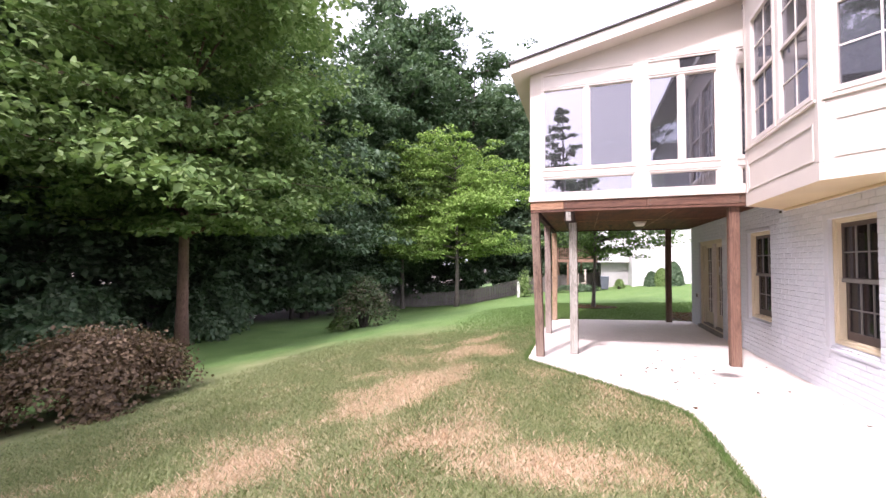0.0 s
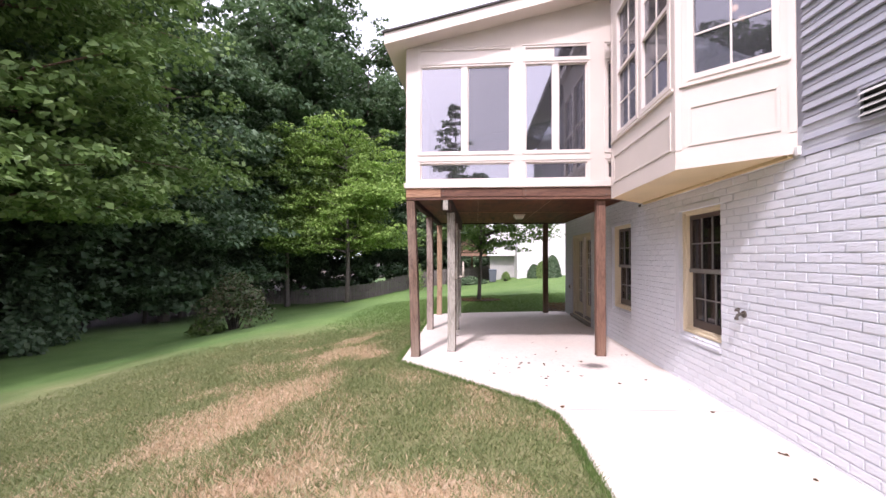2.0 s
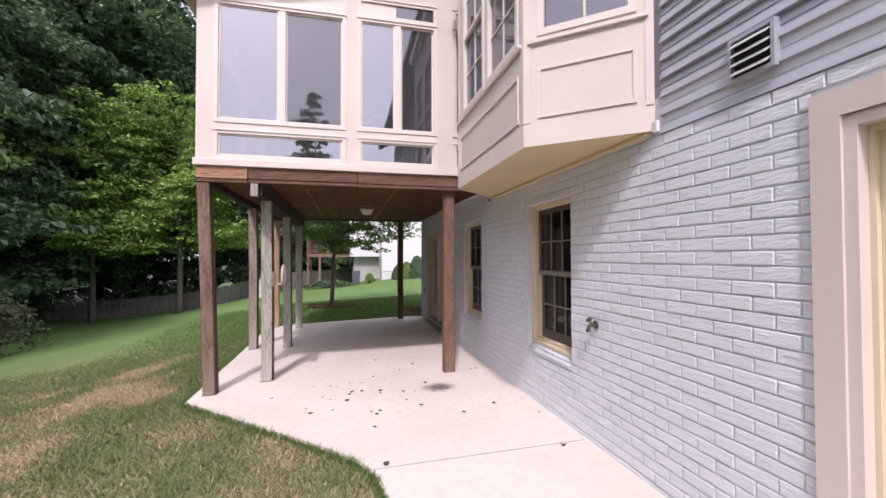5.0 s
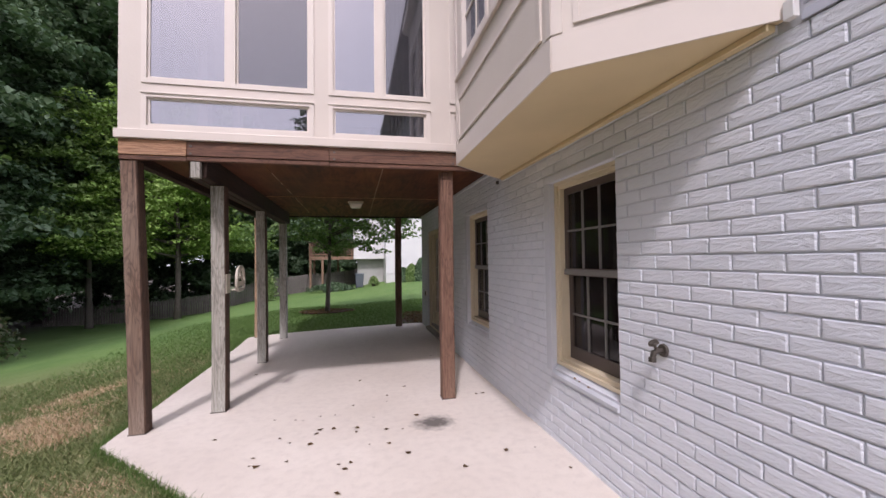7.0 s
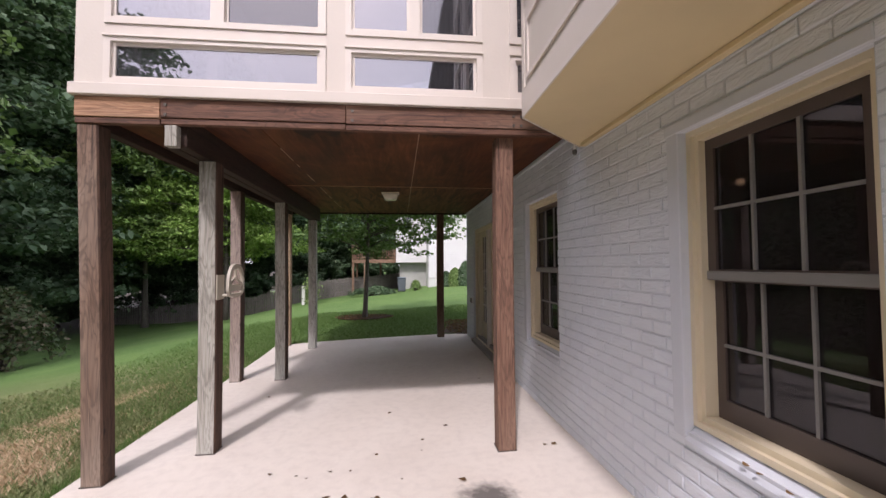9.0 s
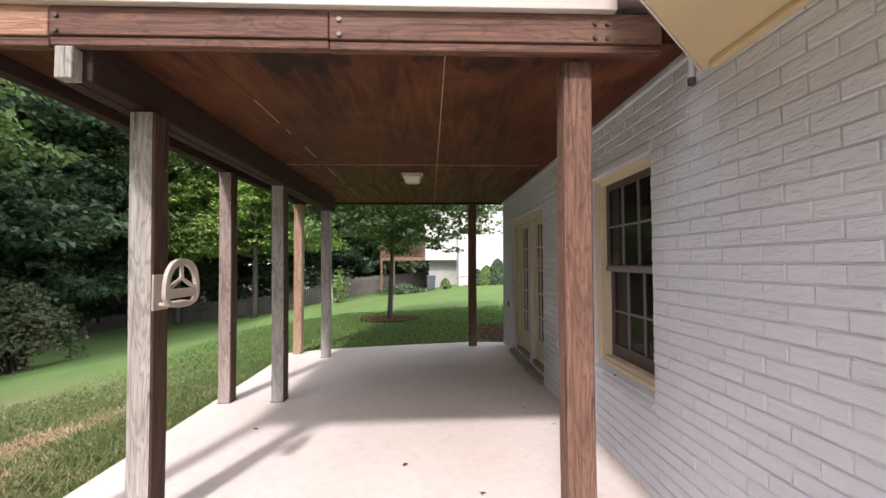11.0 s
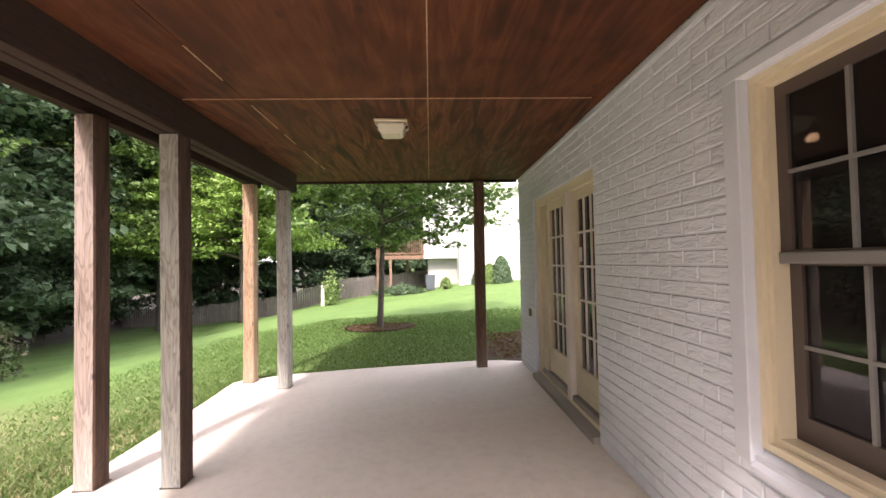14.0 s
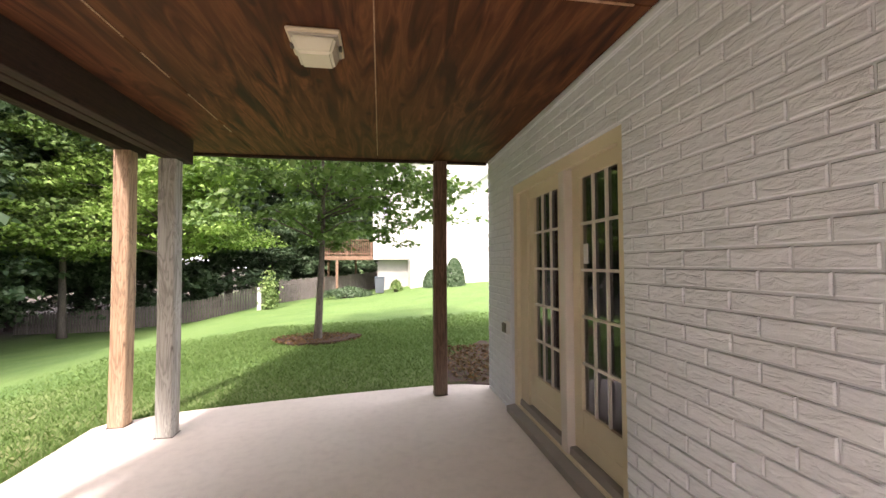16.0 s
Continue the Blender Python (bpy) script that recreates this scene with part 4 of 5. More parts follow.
prism(pts + [(x1, y1 + 0.004) for x1, y1 in pts[::-1]], "z", 2.75, 4.62, bm)
tagged(part("curtain", bm, M_CURTAIN, None), "dark hanging curtain behind the sunroom window", "curtain")

# ---- trees and shrubs ----
def leaf_mesh(name, points, normals, size, rng, spread=0.5):
    """Many small folded leaves, one island each, as one mesh."""
    n = len(points)
    s = size * rng.uniform(0.6, 1.4, (n, 1))
    d = normals + rng.normal(0, spread, (n, 3))
    d /= np.linalg.norm(d, axis=1, keepdims=True) + 1e-9
    t = np.cross(d, rng.normal(0, 1, (n, 3)))
    t /= np.linalg.norm(t, axis=1, keepdims=True) + 1e-9
    b = np.cross(d, t)
    v = np.empty((n, 4, 3))
    v[:, 0] = points - t * s * 0.6
    v[:, 1] = points + b * s * 0.42 + d * s * 0.12
    v[:, 2] = points + t * s * 0.6 - d * s * 0.15
    v[:, 3] = points - b * s * 0.42 + d * s * 0.12
    me = bpy.data.meshes.new(name)
    me.vertices.add(n * 4)
    me.vertices.foreach_set("co", v.reshape(-1))
    i = np.arange(n)[:, None] * 4
    tri = np.concatenate([i, i + 1, i + 2, i, i + 2, i + 3], axis=1).reshape(-1)
    me.loops.add(n * 6)
    me.loops.foreach_set("vertex_index", tri)
    me.polygons.add(n * 2)
    me.polygons.foreach_set("loop_start", np.arange(n * 2) * 3)
    me.update(calc_edges=True)
    return me


def link_mesh(name, me, material, parent, label=""):
    me.materials.append(material)
    ob = new(name, me)
    ob.parent = parent
    if label:
        ob["label"] = label
    return ob


def tree(at, height, trunk_r, clear, crown_r, leaves, size, leaf_mat, bark, label, seed, layers=9, lean=(0, 0), name="tree", clump=0.17, flat=0.36, droop=0.16, cone=False):
    """A broadleaf tree: tapered trunk, limbs, and layered sprays of leaves along the limbs."""
    rng = np.random.default_rng(seed)
    t = thing(name, at, label, "tree" if name == "tree" else "shrub")
    ORIGIN[t] = Vector((0, 0, 0))
    top = height * 0.93
    path = []
    for i in range(9):
        u = i / 8
        path.append((lean[0] * u + 0.12 * math.sin(3 * u + seed), lean[1] * u + 0.12 * math.sin(2.3 * u + 2 * seed), -0.3 + (top + 0.3) * u))
    bm = tube(path, [trunk_r * (1.25 if i == 0 else 1 - 0.9 * i / 8) for i in range(9)], 9)
    pts, nor = [], []
    ends = []
    for k in range(layers):
        u = (k + 0.5) / layers
        z = clear + (height - clear) * (u ** 0.95) * 0.95
        prof = math.sin(math.pi * min(1.0, 0.16 + 0.84 * (1 - u))) ** 0.6 if u > 0.25 else 0.75 + u
        reach = crown_r * (1.06 - u if cone else max(0.18, prof))
        for j in range(int(4 + 3 * (1 - u))):
            a = rng.uniform(0, 2 * math.pi)
            r = reach * rng.uniform(0.7, 1.12)
            uu = min(0.98, max(0.1, (z - 0.1 * r) / top))
            base = Vector((lean[0] * uu, lean[1] * uu, top * uu))
            tip = Vector((lean[0] * uu + math.cos(a) * r, lean[1] * uu + math.sin(a) * r, z + 0.22 * r * (u + 0.1) + rng.uniform(-0.3, 0.3)))
            ends.append((base, tip, r))
    for base, tip, r in ends:
        mid = base.lerp(tip, 0.5) + Vector((0, 0, 0.08 * r))
        tube([base, mid, tip], [trunk_r * 0.26, trunk_r * 0.15, trunk_r * 0.04], 5, bm)
    weights = np.array([r for _, _, r in ends]) ** 1.6
    counts = (weights / weights.sum() * leaves).astype(int)
    for (base, tip, r), c in zip(ends, counts):
        sub = max(4, int(r * 3.4))
        cen = []
        for q in range(sub):
            f = rng.uniform(0.3, 1.05)
            p = base.lerp(tip, f) + Vector((rng.normal(0, 0.2 * r), rng.normal(0, 0.2 * r), rng.normal(0, 0.08 * r) + 0.08 * r * (1 - (2 * f - 1) ** 2)))
            cen.append((p, max(0.25, clump * r * rng.uniform(0.55, 1.45))))
        for p, cr in cen:
            m = max(6, c // sub)
            off = rng.normal(0, 1, (m, 3))
            off /= np.linalg.norm(off, axis=1, keepdims=True)
            off *= (rng.uniform(0.25, 1, (m, 1)) ** 0.5) * cr * np.array([1.3, 1.3, flat])
            pp = np.array(p)[None, :] + off
            pp[:, 2] -= droop * (off[:, 0] ** 2 + off[:, 1] ** 2) / max(cr, 0.1)
            pts.append(pp)
            nn = off / cr * 0.5 + np.array([0, 0, 0.9])
            nor.append(nn)
    part("trunk", bm, bark, t, "", True)
    link_mesh("crown", leaf_mesh("crown", np.concatenate(pts), np.concatenate(nor), size, rng), leaf_mat, t)
    return t


def on_ground(x, y, sink=0.05):
    return (x, y, ground_z(x, y) - sink)


def copy_tree(src, x, y, scale, turn, label=""):
    c = copy_thing(src, Matrix.Translation(on_ground(x, y)) @ Matrix.Rotation(radians(turn), 4, "Z"))
    c.scale = (scale, scale, scale * random.uniform(0.92, 1.08))
    if label:
        c["label"] = label
    return c


rnd = random.Random(5)
# large maple by the wood's edge
tree(on_ground(-14.6, 11.5), 15.5, 0.24, 4.3, 6.2, 88000, 0.19, M_LEAF, M_BARK_RED, "large leafy maple with a straight reddish trunk", 3, 13, clump=0.15, flat=0.30)
# limes in front of the fence
tree(on_ground(-10.0, 32.0), 13.5, 0.20, 3.9, 4.9, 64000, 0.16, M_LEAF_LIGHT, M_BARK, "bright lime-green young maple near the fence", 7, 11, clump=0.19, flat=0.30)
tree(on_ground(-15.0, 32.5), 14.5, 0.20, 4.2, 4.2, 30000, 0.19, M_LEAF, M_BARK, "slender green tree near the fence", 9, 10)
# small tree on the far lawn
tree(on_ground(0.42, 16.55), 5.3, 0.085, 2.0, 2.7, 15000, 0.10, M_LEAF_MID, M_BARK, "small young tree with a mulch ring on the lawn", 12, 7, (-0.15, 0.0))
# the wood
wood_a = tree(on_ground(-19.5, 17.0), 19.0, 0.30, 2.2, 5.6, 38000, 0.28, M_LEAF_DARK, M_BARK, "tall dark green tree of the wood", 21, 13)
wood_b = tree(on_ground(-17.5, 22.5), 17.0, 0.26, 1.5, 5.0, 34000, 0.27, M_LEAF_DARK, M_BARK, "dense dark green tree of the wood", 22, 12)
wood_c = tree(on_ground(-21.0, 26.5), 22.0, 0.32, 4.0, 5.2, 34000, 0.28, M_LEAF_DARK, M_BARK, "tall open-crowned tree of the wood", 23, 13)
low_a = tree(on_ground(-18.3, 18.0), 6.5, 0.10, 0.5, 3.4, 16000, 0.23, M_LEAF_DARK, M_BARK, "low dark understorey tree at the wood's edge", 24, 7)
for o in (wood_a, wood_b, wood_c, low_a):
    o["group"] = "trees of the wood"
SPOTS = [(-17.5, 37.5, 2), (-23.5, 39.5, 0), (-22, 9, 0), (-27, 13, 2), (-25, 20, 1), (-30, 24, 0), (-26, 31, 2), (-20, 36, 1), (-16.5, 40, 0), (-31, 4, 1), (-23, 1.5, 0), (-28, 38, 0), (-12, 45, 2), (-20, 46, 0), (-8, 50, 1), (-36, 16, 2),
         (-3.5, 52, 0), (-35, 30, 2), (-24, -6, 1), (-27, -14, 0), (3, 56, 1), (-14, 54, 2), (-32, 46, 0), (-19.5, 29.5, 1)]
for x, y, k in SPOTS:
    copy_tree((wood_a, wood_b, wood_c)[k], x, y, rnd.uniform(0.85, 1.12) * (1.29 if y > 33 and -24 < x < -12 else 1.3 if y > 39 else 1.0), rnd.uniform(0, 360))
for x, y in ((-17.0, 13.6), (-18.6, 10.0), (-17.6, 6.4), (-19.5, 3.0), (-15.6, 21.4), (-16.6, 25.4), (-19, 14.5), (-18.0, 28.5), (-21, 33.5), (-15.5, 36.0), (-20.5, 7.5), (-22, 17.5), (-11.5, 38.0), (-21, -1.0), (-18, 20), (-6.5, 41.0), (-2.6, 43.5), (-0.4, 46.0), (-4.8, 46.5)):
    copy_tree(low_a, x - (1.9 if y < 30 else 0.0), y, rnd.uniform(0.8, 1.25), rnd.uniform(0, 360))
# trees behind, seen only in the window glass
tree(on_ground(-1.6, -20.0), 15.2, 0.2, 1.2, 3.9, 13000, 0.26, M_LEAF_DARK, M_BARK, "lone dark conifer behind the garden", 25, 16, cone=True)
copy_tree(low_a, 3.5, -24.0, 0.9, 40)
copy_tree(low_a, -8.0, -26.0, 1.1, 120)
# trees out of view beside the start of the walk, added to shade the lawn
copy_tree(wood_b, -10.4, -4.6, 0.68, 75, "dense dark tree out of view, shading the lawn")
copy_tree(wood_b, -15.0, -2.5, 0.75, 210, "dense dark tree out of view, shading the lawn")
copy_tree(low_a, -5.6, -3.8, 0.85, 30, "low leafy tree out of view, added to shade the lawn")
copy_tree(low_a, -10.2, -4.2, 0.9, 160, "low leafy tree out of view, added to shade the lawn")


def mound(at, rx, ry, h, leaves, size, mat, label, seed, name="shrub"):
    """A weeping mound of fine leaves on arching stems."""
    rng = np.random.default_rng(seed)
    t = thing(name, at, label, "shrub")
    ORIGIN[t] = Vector((0, 0, 0))
    bm = bmesh.new()
    pts, nor = [], []
    for i in range(46):
        a = rng.uniform(0, 2 * math.pi)
        r = math.sqrt(rng.uniform(0.05, 1))
        top = h * math.sqrt(max(0.0, 1 - 0.82 * r * r)) * rng.uniform(0.88, 1.08)
        tip = np.array([math.cos(a) * r * rx, math.sin(a) * r * ry, top * 0.9])
        mid = tip * np.array([0.5, 0.5, 1]) + np.array([0, 0, 0.12 * h])
        out = tip + np.array([math.cos(a) * 0.16 * rx, math.sin(a) * 0.16 * ry, -0.32 * h])
        out[2] = max(0.05, out[2])
        tube([(0.1 * math.cos(a), 0.1 * math.sin(a), -0.1), tuple(mid * 0.8), tuple(tip)], [0.035, 0.02, 0.008], 5, bm)
        m = leaves // 46
        f = rng.uniform(0, 1, (m, 1))
        p = np.where(f < 0.5, mid + (tip - mid) * f * 2, tip + (out - tip) * (f * 2 - 1))
        p = p + rng.normal(0, 0.11 * (rx + ry) / 2, (m, 3)) * np.array([1, 1, 0.6])
        p[:, 2] = np.maximum(0.02, p[:, 2])
        pts.append(p)
        nor.append(np.tile([math.cos(a) * r, math.sin(a) * r, 0.8], (m, 1)))
    part("stems", bm, M_BARK, t, "", True)
    link_mesh("crown", leaf_mesh("crown", np.concatenate(pts), np.concatenate(nor), size, rng, 0.6), mat, t)
    return t


mound(on_ground(-8.3, 4.85), 1.5, 1.6, 1.35, 30000, 0.06, M_LEAF_RED, "bronze weeping laceleaf maple mound on the lawn", 31)
mound(on_ground(-9.5, 16.4), 1.3, 1.25, 2.2, 4200, 0.10, M_LEAF_MIX, "loose green shrub with bronze tips", 32)
mound(on_ground(-10.3, 15.9), 0.6, 0.6, 0.6, 2500, 0.12, M_LEAF, "low leafy green shrub", 33)
mound(on_ground(-15.9, 12.9), 1.6, 1.3, 1.0, 5000, 0.16, M_LEAF_DARK, "dark undergrowth at the foot of a tree", 34)
mound(on_ground(-16.2, 8.6), 1.7, 1.5, 2.4, 9000, 0.18, M_LEAF_DARK, "dark undergrowth bush by the wood", 35)
mound(on_ground(-16.8, 14.6), 1.7, 1.7, 2.6, 9000, 0.18, M_LEAF_DARK, "dark undergrowth bush by the wood", 36)


# ---- fence, neighbours ----
def picket_fence(points, height, label):
    f = thing("picket_fence", (points[0][0], points[0][1], ground_z(*points[0])), label, "fence")
    ORIGIN[f] = Vector(f.location)
    for (xa, ya), (xb, yb) in zip(points, points[1:]):
        a, b = Vector((xa, ya, 0)), Vector((xb, yb, 0))
        n = max(1, int((b - a).length / 0.15))
        for i in range(n):
            p = a.lerp(b, i / n)
            z = ground_z(p.x, p.y)
            h = height * rnd.uniform(0.94, 1.04)
            bm = prism([(p.x - 0.055, z), (p.x + 0.055, z), (p.x + 0.055, z + h - 0.07), (p.x, z + h), (p.x - 0.055, z + h - 0.07)], "y", p.y, p.y + 0.02)
            part("picket", bm, M_FENCE, f)
        for k in range(int(n / 16) + 1):
            p, q = a.lerp(b, min(1, k * 16 / n)), a.lerp(b, min(1, (k + 1) * 16 / n))
            for zz in (0.3, height - 0.3):
                if (q - p).length > 0.1:
                    part("rail", tube([(p.x, p.y + 0.05, ground_z(p.x, p.y) + zz), (q.x, q.y + 0.05, ground_z(q.x, q.y) + zz)], [0.04, 0.04], 4), M_FENCE, f)
    return f


picket_fence([(-18.5, 34.2), (-5.0, 34.0)], 1.25, "weathered grey wooden picket fence along the wood")
picket_fence([(-4.4, 34.0), (4.2, 43.0)], 1.35, "weathered grey wooden picket fence beside the neighbouring lawn")

post = thing("marker_post", on_ground(-4.55, 30.3, 0.0), "white post with a climbing vine", "post")
gx0, gy0, gz0 = post.location
part("shaft", box(gx0 - 0.1, gx0 + 0.1, gy0 - 0.1, gy0 + 0.1, gz0 - 0.1, gz0 + 1.15, 0.02), M_ALU, post)
rng = np.random.default_rng(40)
pp = rng.normal(0, 1, (900, 3)) * np.array([0.2, 0.2, 0.5]) + np.array([0.45, 0, 0.75])
link_mesh("vine", leaf_mesh("vine", pp, np.tile([0, -0.4, 0.6], (900, 1)), 0.12, rng), M_LEAF, post)

# neighbouring house
NX, NY = 1.1, 36.0
nz = -0.9
nb = thing("neighbour_house", (7.0, 40.0, nz), "white two-storey neighbouring house with a wooden deck", "house")
part("wall", box(NX + 2.4, 16.0, NY - 2.2, 48.0, nz, 7.6), M_WHITE_SIDING, nb, "white sided wall")
part("wall", box(NX, NX + 2.395, NY, 48.0, 1.6, 8.4), M_WHITE_SIDING, nb, "white sided projecting wall")
part("foundation", box(NX + 0.3, NX + 2.39, NY + 0.6, 48.0, nz, 1.595), painted("grey_foundation", (0.42, 0.42, 0.40), 0.8, 0.2, 0.3), nb, "grey block foundation")
for i in range(52):
    z = 0.5 + i * 0.14
    part("siding_board", prism([(NY - 2.25, z), (NY - 2.201, z), (NY - 2.201, z + 0.138), (NY - 2.21, z + 0.138)], "x", NX + 2.41, 16.0), M_WHITE_SIDING, nb)
for i in range(46):
    z = 1.65 + i * 0.14
    part("siding_board", prism([(NY - 0.05, z), (NY - 0.001, z), (NY - 0.001, z + 0.138), (NY - 0.01, z + 0.138)], "x", NX + 0.02, NX + 2.38), M_WHITE_SIDING, nb)
part("roof", prism([(NX + 1.9, 7.55), (9.2, 11.2), (16.6, 7.55), (16.6, 7.8), (9.2, 11.5), (NX + 1.9, 7.8)], "y", NY - 2.9, 48.4), M_ROOF, nb, "dark shingled roof")
part("wing_roof", prism([(NX - 0.4, 8.3), (NX + 2.3, 8.8), (NX + 2.3, 9.1), (NX - 0.4, 8.5)], "y", NY - 0.5, 48.0), M_ROOF, nb)
part("rake_board", prism([(5.2, 4.9), (8.6, 7.2), (8.6, 7.55), (5.2, 5.25)], "y", NY - 2.6, NY - 2.26), M_ALU, nb, "white rake board")
part("gutter", box(NX + 1.9, 16.4, NY - 3.05, NY - 2.92, 7.5, 7.64, 0.02), M_ALU, nb, "white gutter")
part("downspout", tube([(NX + 6.3, NY - 2.3, 7.4), (NX + 6.3, NY - 2.3, 0.1)], [0.06, 0.06], 6), M_ALU, nb)
w = part("window", rect_frame("y", NY - 0.06, NX + 0.5, NX + 1.3, 4.2, 5.8, 0.08, 0.05), M_ALU, nb)
part("pane", box(NX + 0.58, NX + 1.22, NY - 0.05, NY - 0.045, 4.28, 5.72), M_PANE_SKY, w)

dk = thing("neighbour_deck", (-0.6, NY, nz), "reddish wooden deck with railing on tall posts", "deck")
DX0, DX1, DY0, DY1, DZ = -2.25, 1.08, NY - 0.2, NY + 3.0, 1.85
part("platform", box(DX0, DX1, DY0, DY1, DZ - 0.25, DZ), M_DECKWOOD, dk)
part("top_rail", box(DX0, DX1, DY0, DY0 + 0.14, DZ + 1.05, DZ + 1.1), M_DECKWOOD, dk)
part("low_rail", box(DX0, DX1, DY0 + 0.03, DY0 + 0.08, DZ + 0.12, DZ + 0.18), M_DECKWOOD, dk)
part("top_rail", box(DX0, DX0 + 0.14, DY0 + 0.142, DY1, DZ + 1.05, DZ + 1.1), M_DECKWOOD, dk)
for i in range(24):
    x = DX0 + 0.08 + i * 0.141
    part("baluster", box(x, x + 0.045, DY0 + 0.082, DY0 + 0.12, DZ, DZ + 1.048), M_DECKWOOD, dk)
for i in range(20):
    y = DY0 + 0.2 + i * 0.141
    part("baluster", box(DX0 + 0.04, DX0 + 0.08, y, y + 0.045, DZ, DZ + 1.048), M_DECKWOOD, dk)
for x, y in ((DX0 + 0.1, DY0 + 0.1), (-1.25, DY0 + 0.1), (DX0 + 0.1, DY1 - 0.1), (-0.2, DY1 - 0.1)):
    part("deck_post", box(x - 0.08, x + 0.08, y - 0.08, y + 0.08, nz, DZ - 0.252), M_DECKWOOD, dk)
for x in (DX0 + 0.05, -0.6, DX1 - 0.1):
    part("newel", box(x - 0.05, x + 0.05, DY0 + 0.01, DY0 + 0.11, DZ + 0.002, DZ + 1.15), M_DECKWOOD, dk)

bx, by = 1.55, 34.2
bn = thing("wheelie_bin", on_ground(bx, by, 0), "grey wheeled rubbish bin beside the house", "bin")
gz = bn.location.z
bm = bmesh.new()
bmesh.ops.create_cone(bm, cap_ends=True, segments=4, radius1=0.36, radius2=0.45, depth=0.95, matrix=Matrix.Translation((bx, by, gz + 0.52)) @ Matrix.Rotation(radians(45), 4, "Z"))
bmesh.ops.bevel(bm, geom=list(bm.edges), offset=0.03, segments=2, affect="EDGES")
part("body", bm, painted("grey_bin_plastic", (0.10, 0.115, 0.135), 0.5, 0.2), bn)
part("lid", box(bx - 0.34, bx + 0.34, by - 0.36, by + 0.34, gz + 1.0, gz + 1.06, 0.02), painted("blue_grey_lid", (0.12, 0.15, 0.19), 0.5, 0.2), bn)
for s in (-0.25, 0.25):
    part("wheel", tube([(bx + s - 0.03, by + 0.3, gz + 0.1), (bx + s + 0.03, by + 0.3, gz + 0.1)], [0.1, 0.1], 12), M_DARK, bn)


def cone_shrub(x, y, h, r, seed):
    rng = np.random.default_rng(seed)
    t = thing("conifer", on_ground(x, y), "small cone-shaped green conifer by the white wall", "shrub", "conifers by the wall")
    ORIGIN[t] = Vector((0, 0, 0))
    n = 3200
    u = rng.uniform(0, 1, n)
    a = rng.uniform(0, 2 * math.pi, n)
    rr = r * np.sqrt(np.maximum(0.0, 1 - u ** 1.7)) * rng.uniform(0.75, 1.08, n)
    p = np.stack([np.cos(a) * rr, np.sin(a) * rr, 0.05 + h * u], 1)
    part("stem", tube([(0, 0, -0.1), (0, 0, h * 0.8)], [0.05, 0.02], 6), M_BARK, t)
    link_mesh("crown", leaf_mesh("crown", p, np.stack([np.cos(a), np.sin(a), np.full(n, 0.3)], 1), 0.11, rng, 0.5), M_LEAF_DARK if seed % 2 else M_LEAF, t)


mound(on_ground(-0.4, 33.4), 1.5, 0.6, 0.62, 5200, 0.09, M_LEAF_DARK, "low clipped dark green hedge under the deck", 37, "hedge")
mound(on_ground(2.55, 33.2), 0.35, 0.35, 0.75, 1200, 0.10, M_LEAF, "small leafy shrub beside the bin", 38)
cone_shrub(5.95, 32.0, 1.65, 0.62, 51)
cone_shrub(5.25, 32.3, 1.25, 0.55, 52)
cone_shrub(4.65, 32.6, 1.05, 0.5, 53)

# distant grey house beyond the trees
fh = thing("distant_house", (-8.0, 66.0, -0.6), "grey distant house glimpsed between tree trunks", "house")
part("wall", box(-14.0, -2.0, 62.0, 70.0, -0.6, 5.2), painted("grey_far_siding", (0.32, 0.34, 0.36), 0.7, 0.1), fh)
part("roof", prism([(-14.6, 5.2), (-8.0, 8.4), (-1.4, 5.2)], "y", 61.5, 70.5), M_ROOF, fh)
for x in (-12.0, -9.0, -6.0):
    part("window", rect_frame("y", 61.9, x, x + 1.2, 1.2, 2.8, 0.1, 0.09), M_ALU, fh)

# mulch bed at the house corner and ring round the small tree
bm = prism([(2.3, 12.82), (2.95, 12.74), (4.6, 12.8), (4.8, 14.6), (3.4, 15.4), (2.6, 14.2)], "z", -0.06, 0.03)
for v in bm.verts:
    v.co.z += ground_z(v.co.x, v.co.y)
structure("mulch_bed", bm, M_MULCH, "brown mulch bed by the house corner", "mulch")
bm = prism([(0.36 + math.cos(a) * 0.8 * (1 + 0.15 * math.sin(3 * a)), 16.5 + math.sin(a) * 0.6) for a in (2 * math.pi * k / 20 for k in range(20))], "z", -0.05, 0.05)
for v in bm.verts:
    v.co.z += ground_z(v.co.x, v.co.y)
structure("mulch_ring", bm, M_MULCH, "brown mulch ring round the small tree", "mulch")


rng = np.random.default_rng(66)
cx, cy = rng.uniform(2.35, 4.6, 2600), rng.uniform(12.85, 15.0, 2600)
keep = [(x, y, ground_z(x, y) + 0.04) for x, y in zip(cx, cy) if x > 2.45 + 0.12 * abs(y - 13.6)]
ring = [(0.36 + math.cos(a) * r, 16.5 + math.sin(a) * r * 0.75, ground_z(0.36, 16.5) + 0.06) for a, r in zip(rng.uniform(0, 6.28, 900), 0.85 * np.sqrt(rng.uniform(0, 1, 900)))]
for spots in (keep, ring):
    chips = leaf_mesh("mulch_chips", np.array(spots), np.tile([0.0, 0.0, 1.0], (len(spots), 1)), 0.045, rng, 0.5)
    tagged(link_mesh("mulch_chips", chips, M_DRYLEAF, None), "loose brown bark mulch chips", "mulch", "", "stuff")


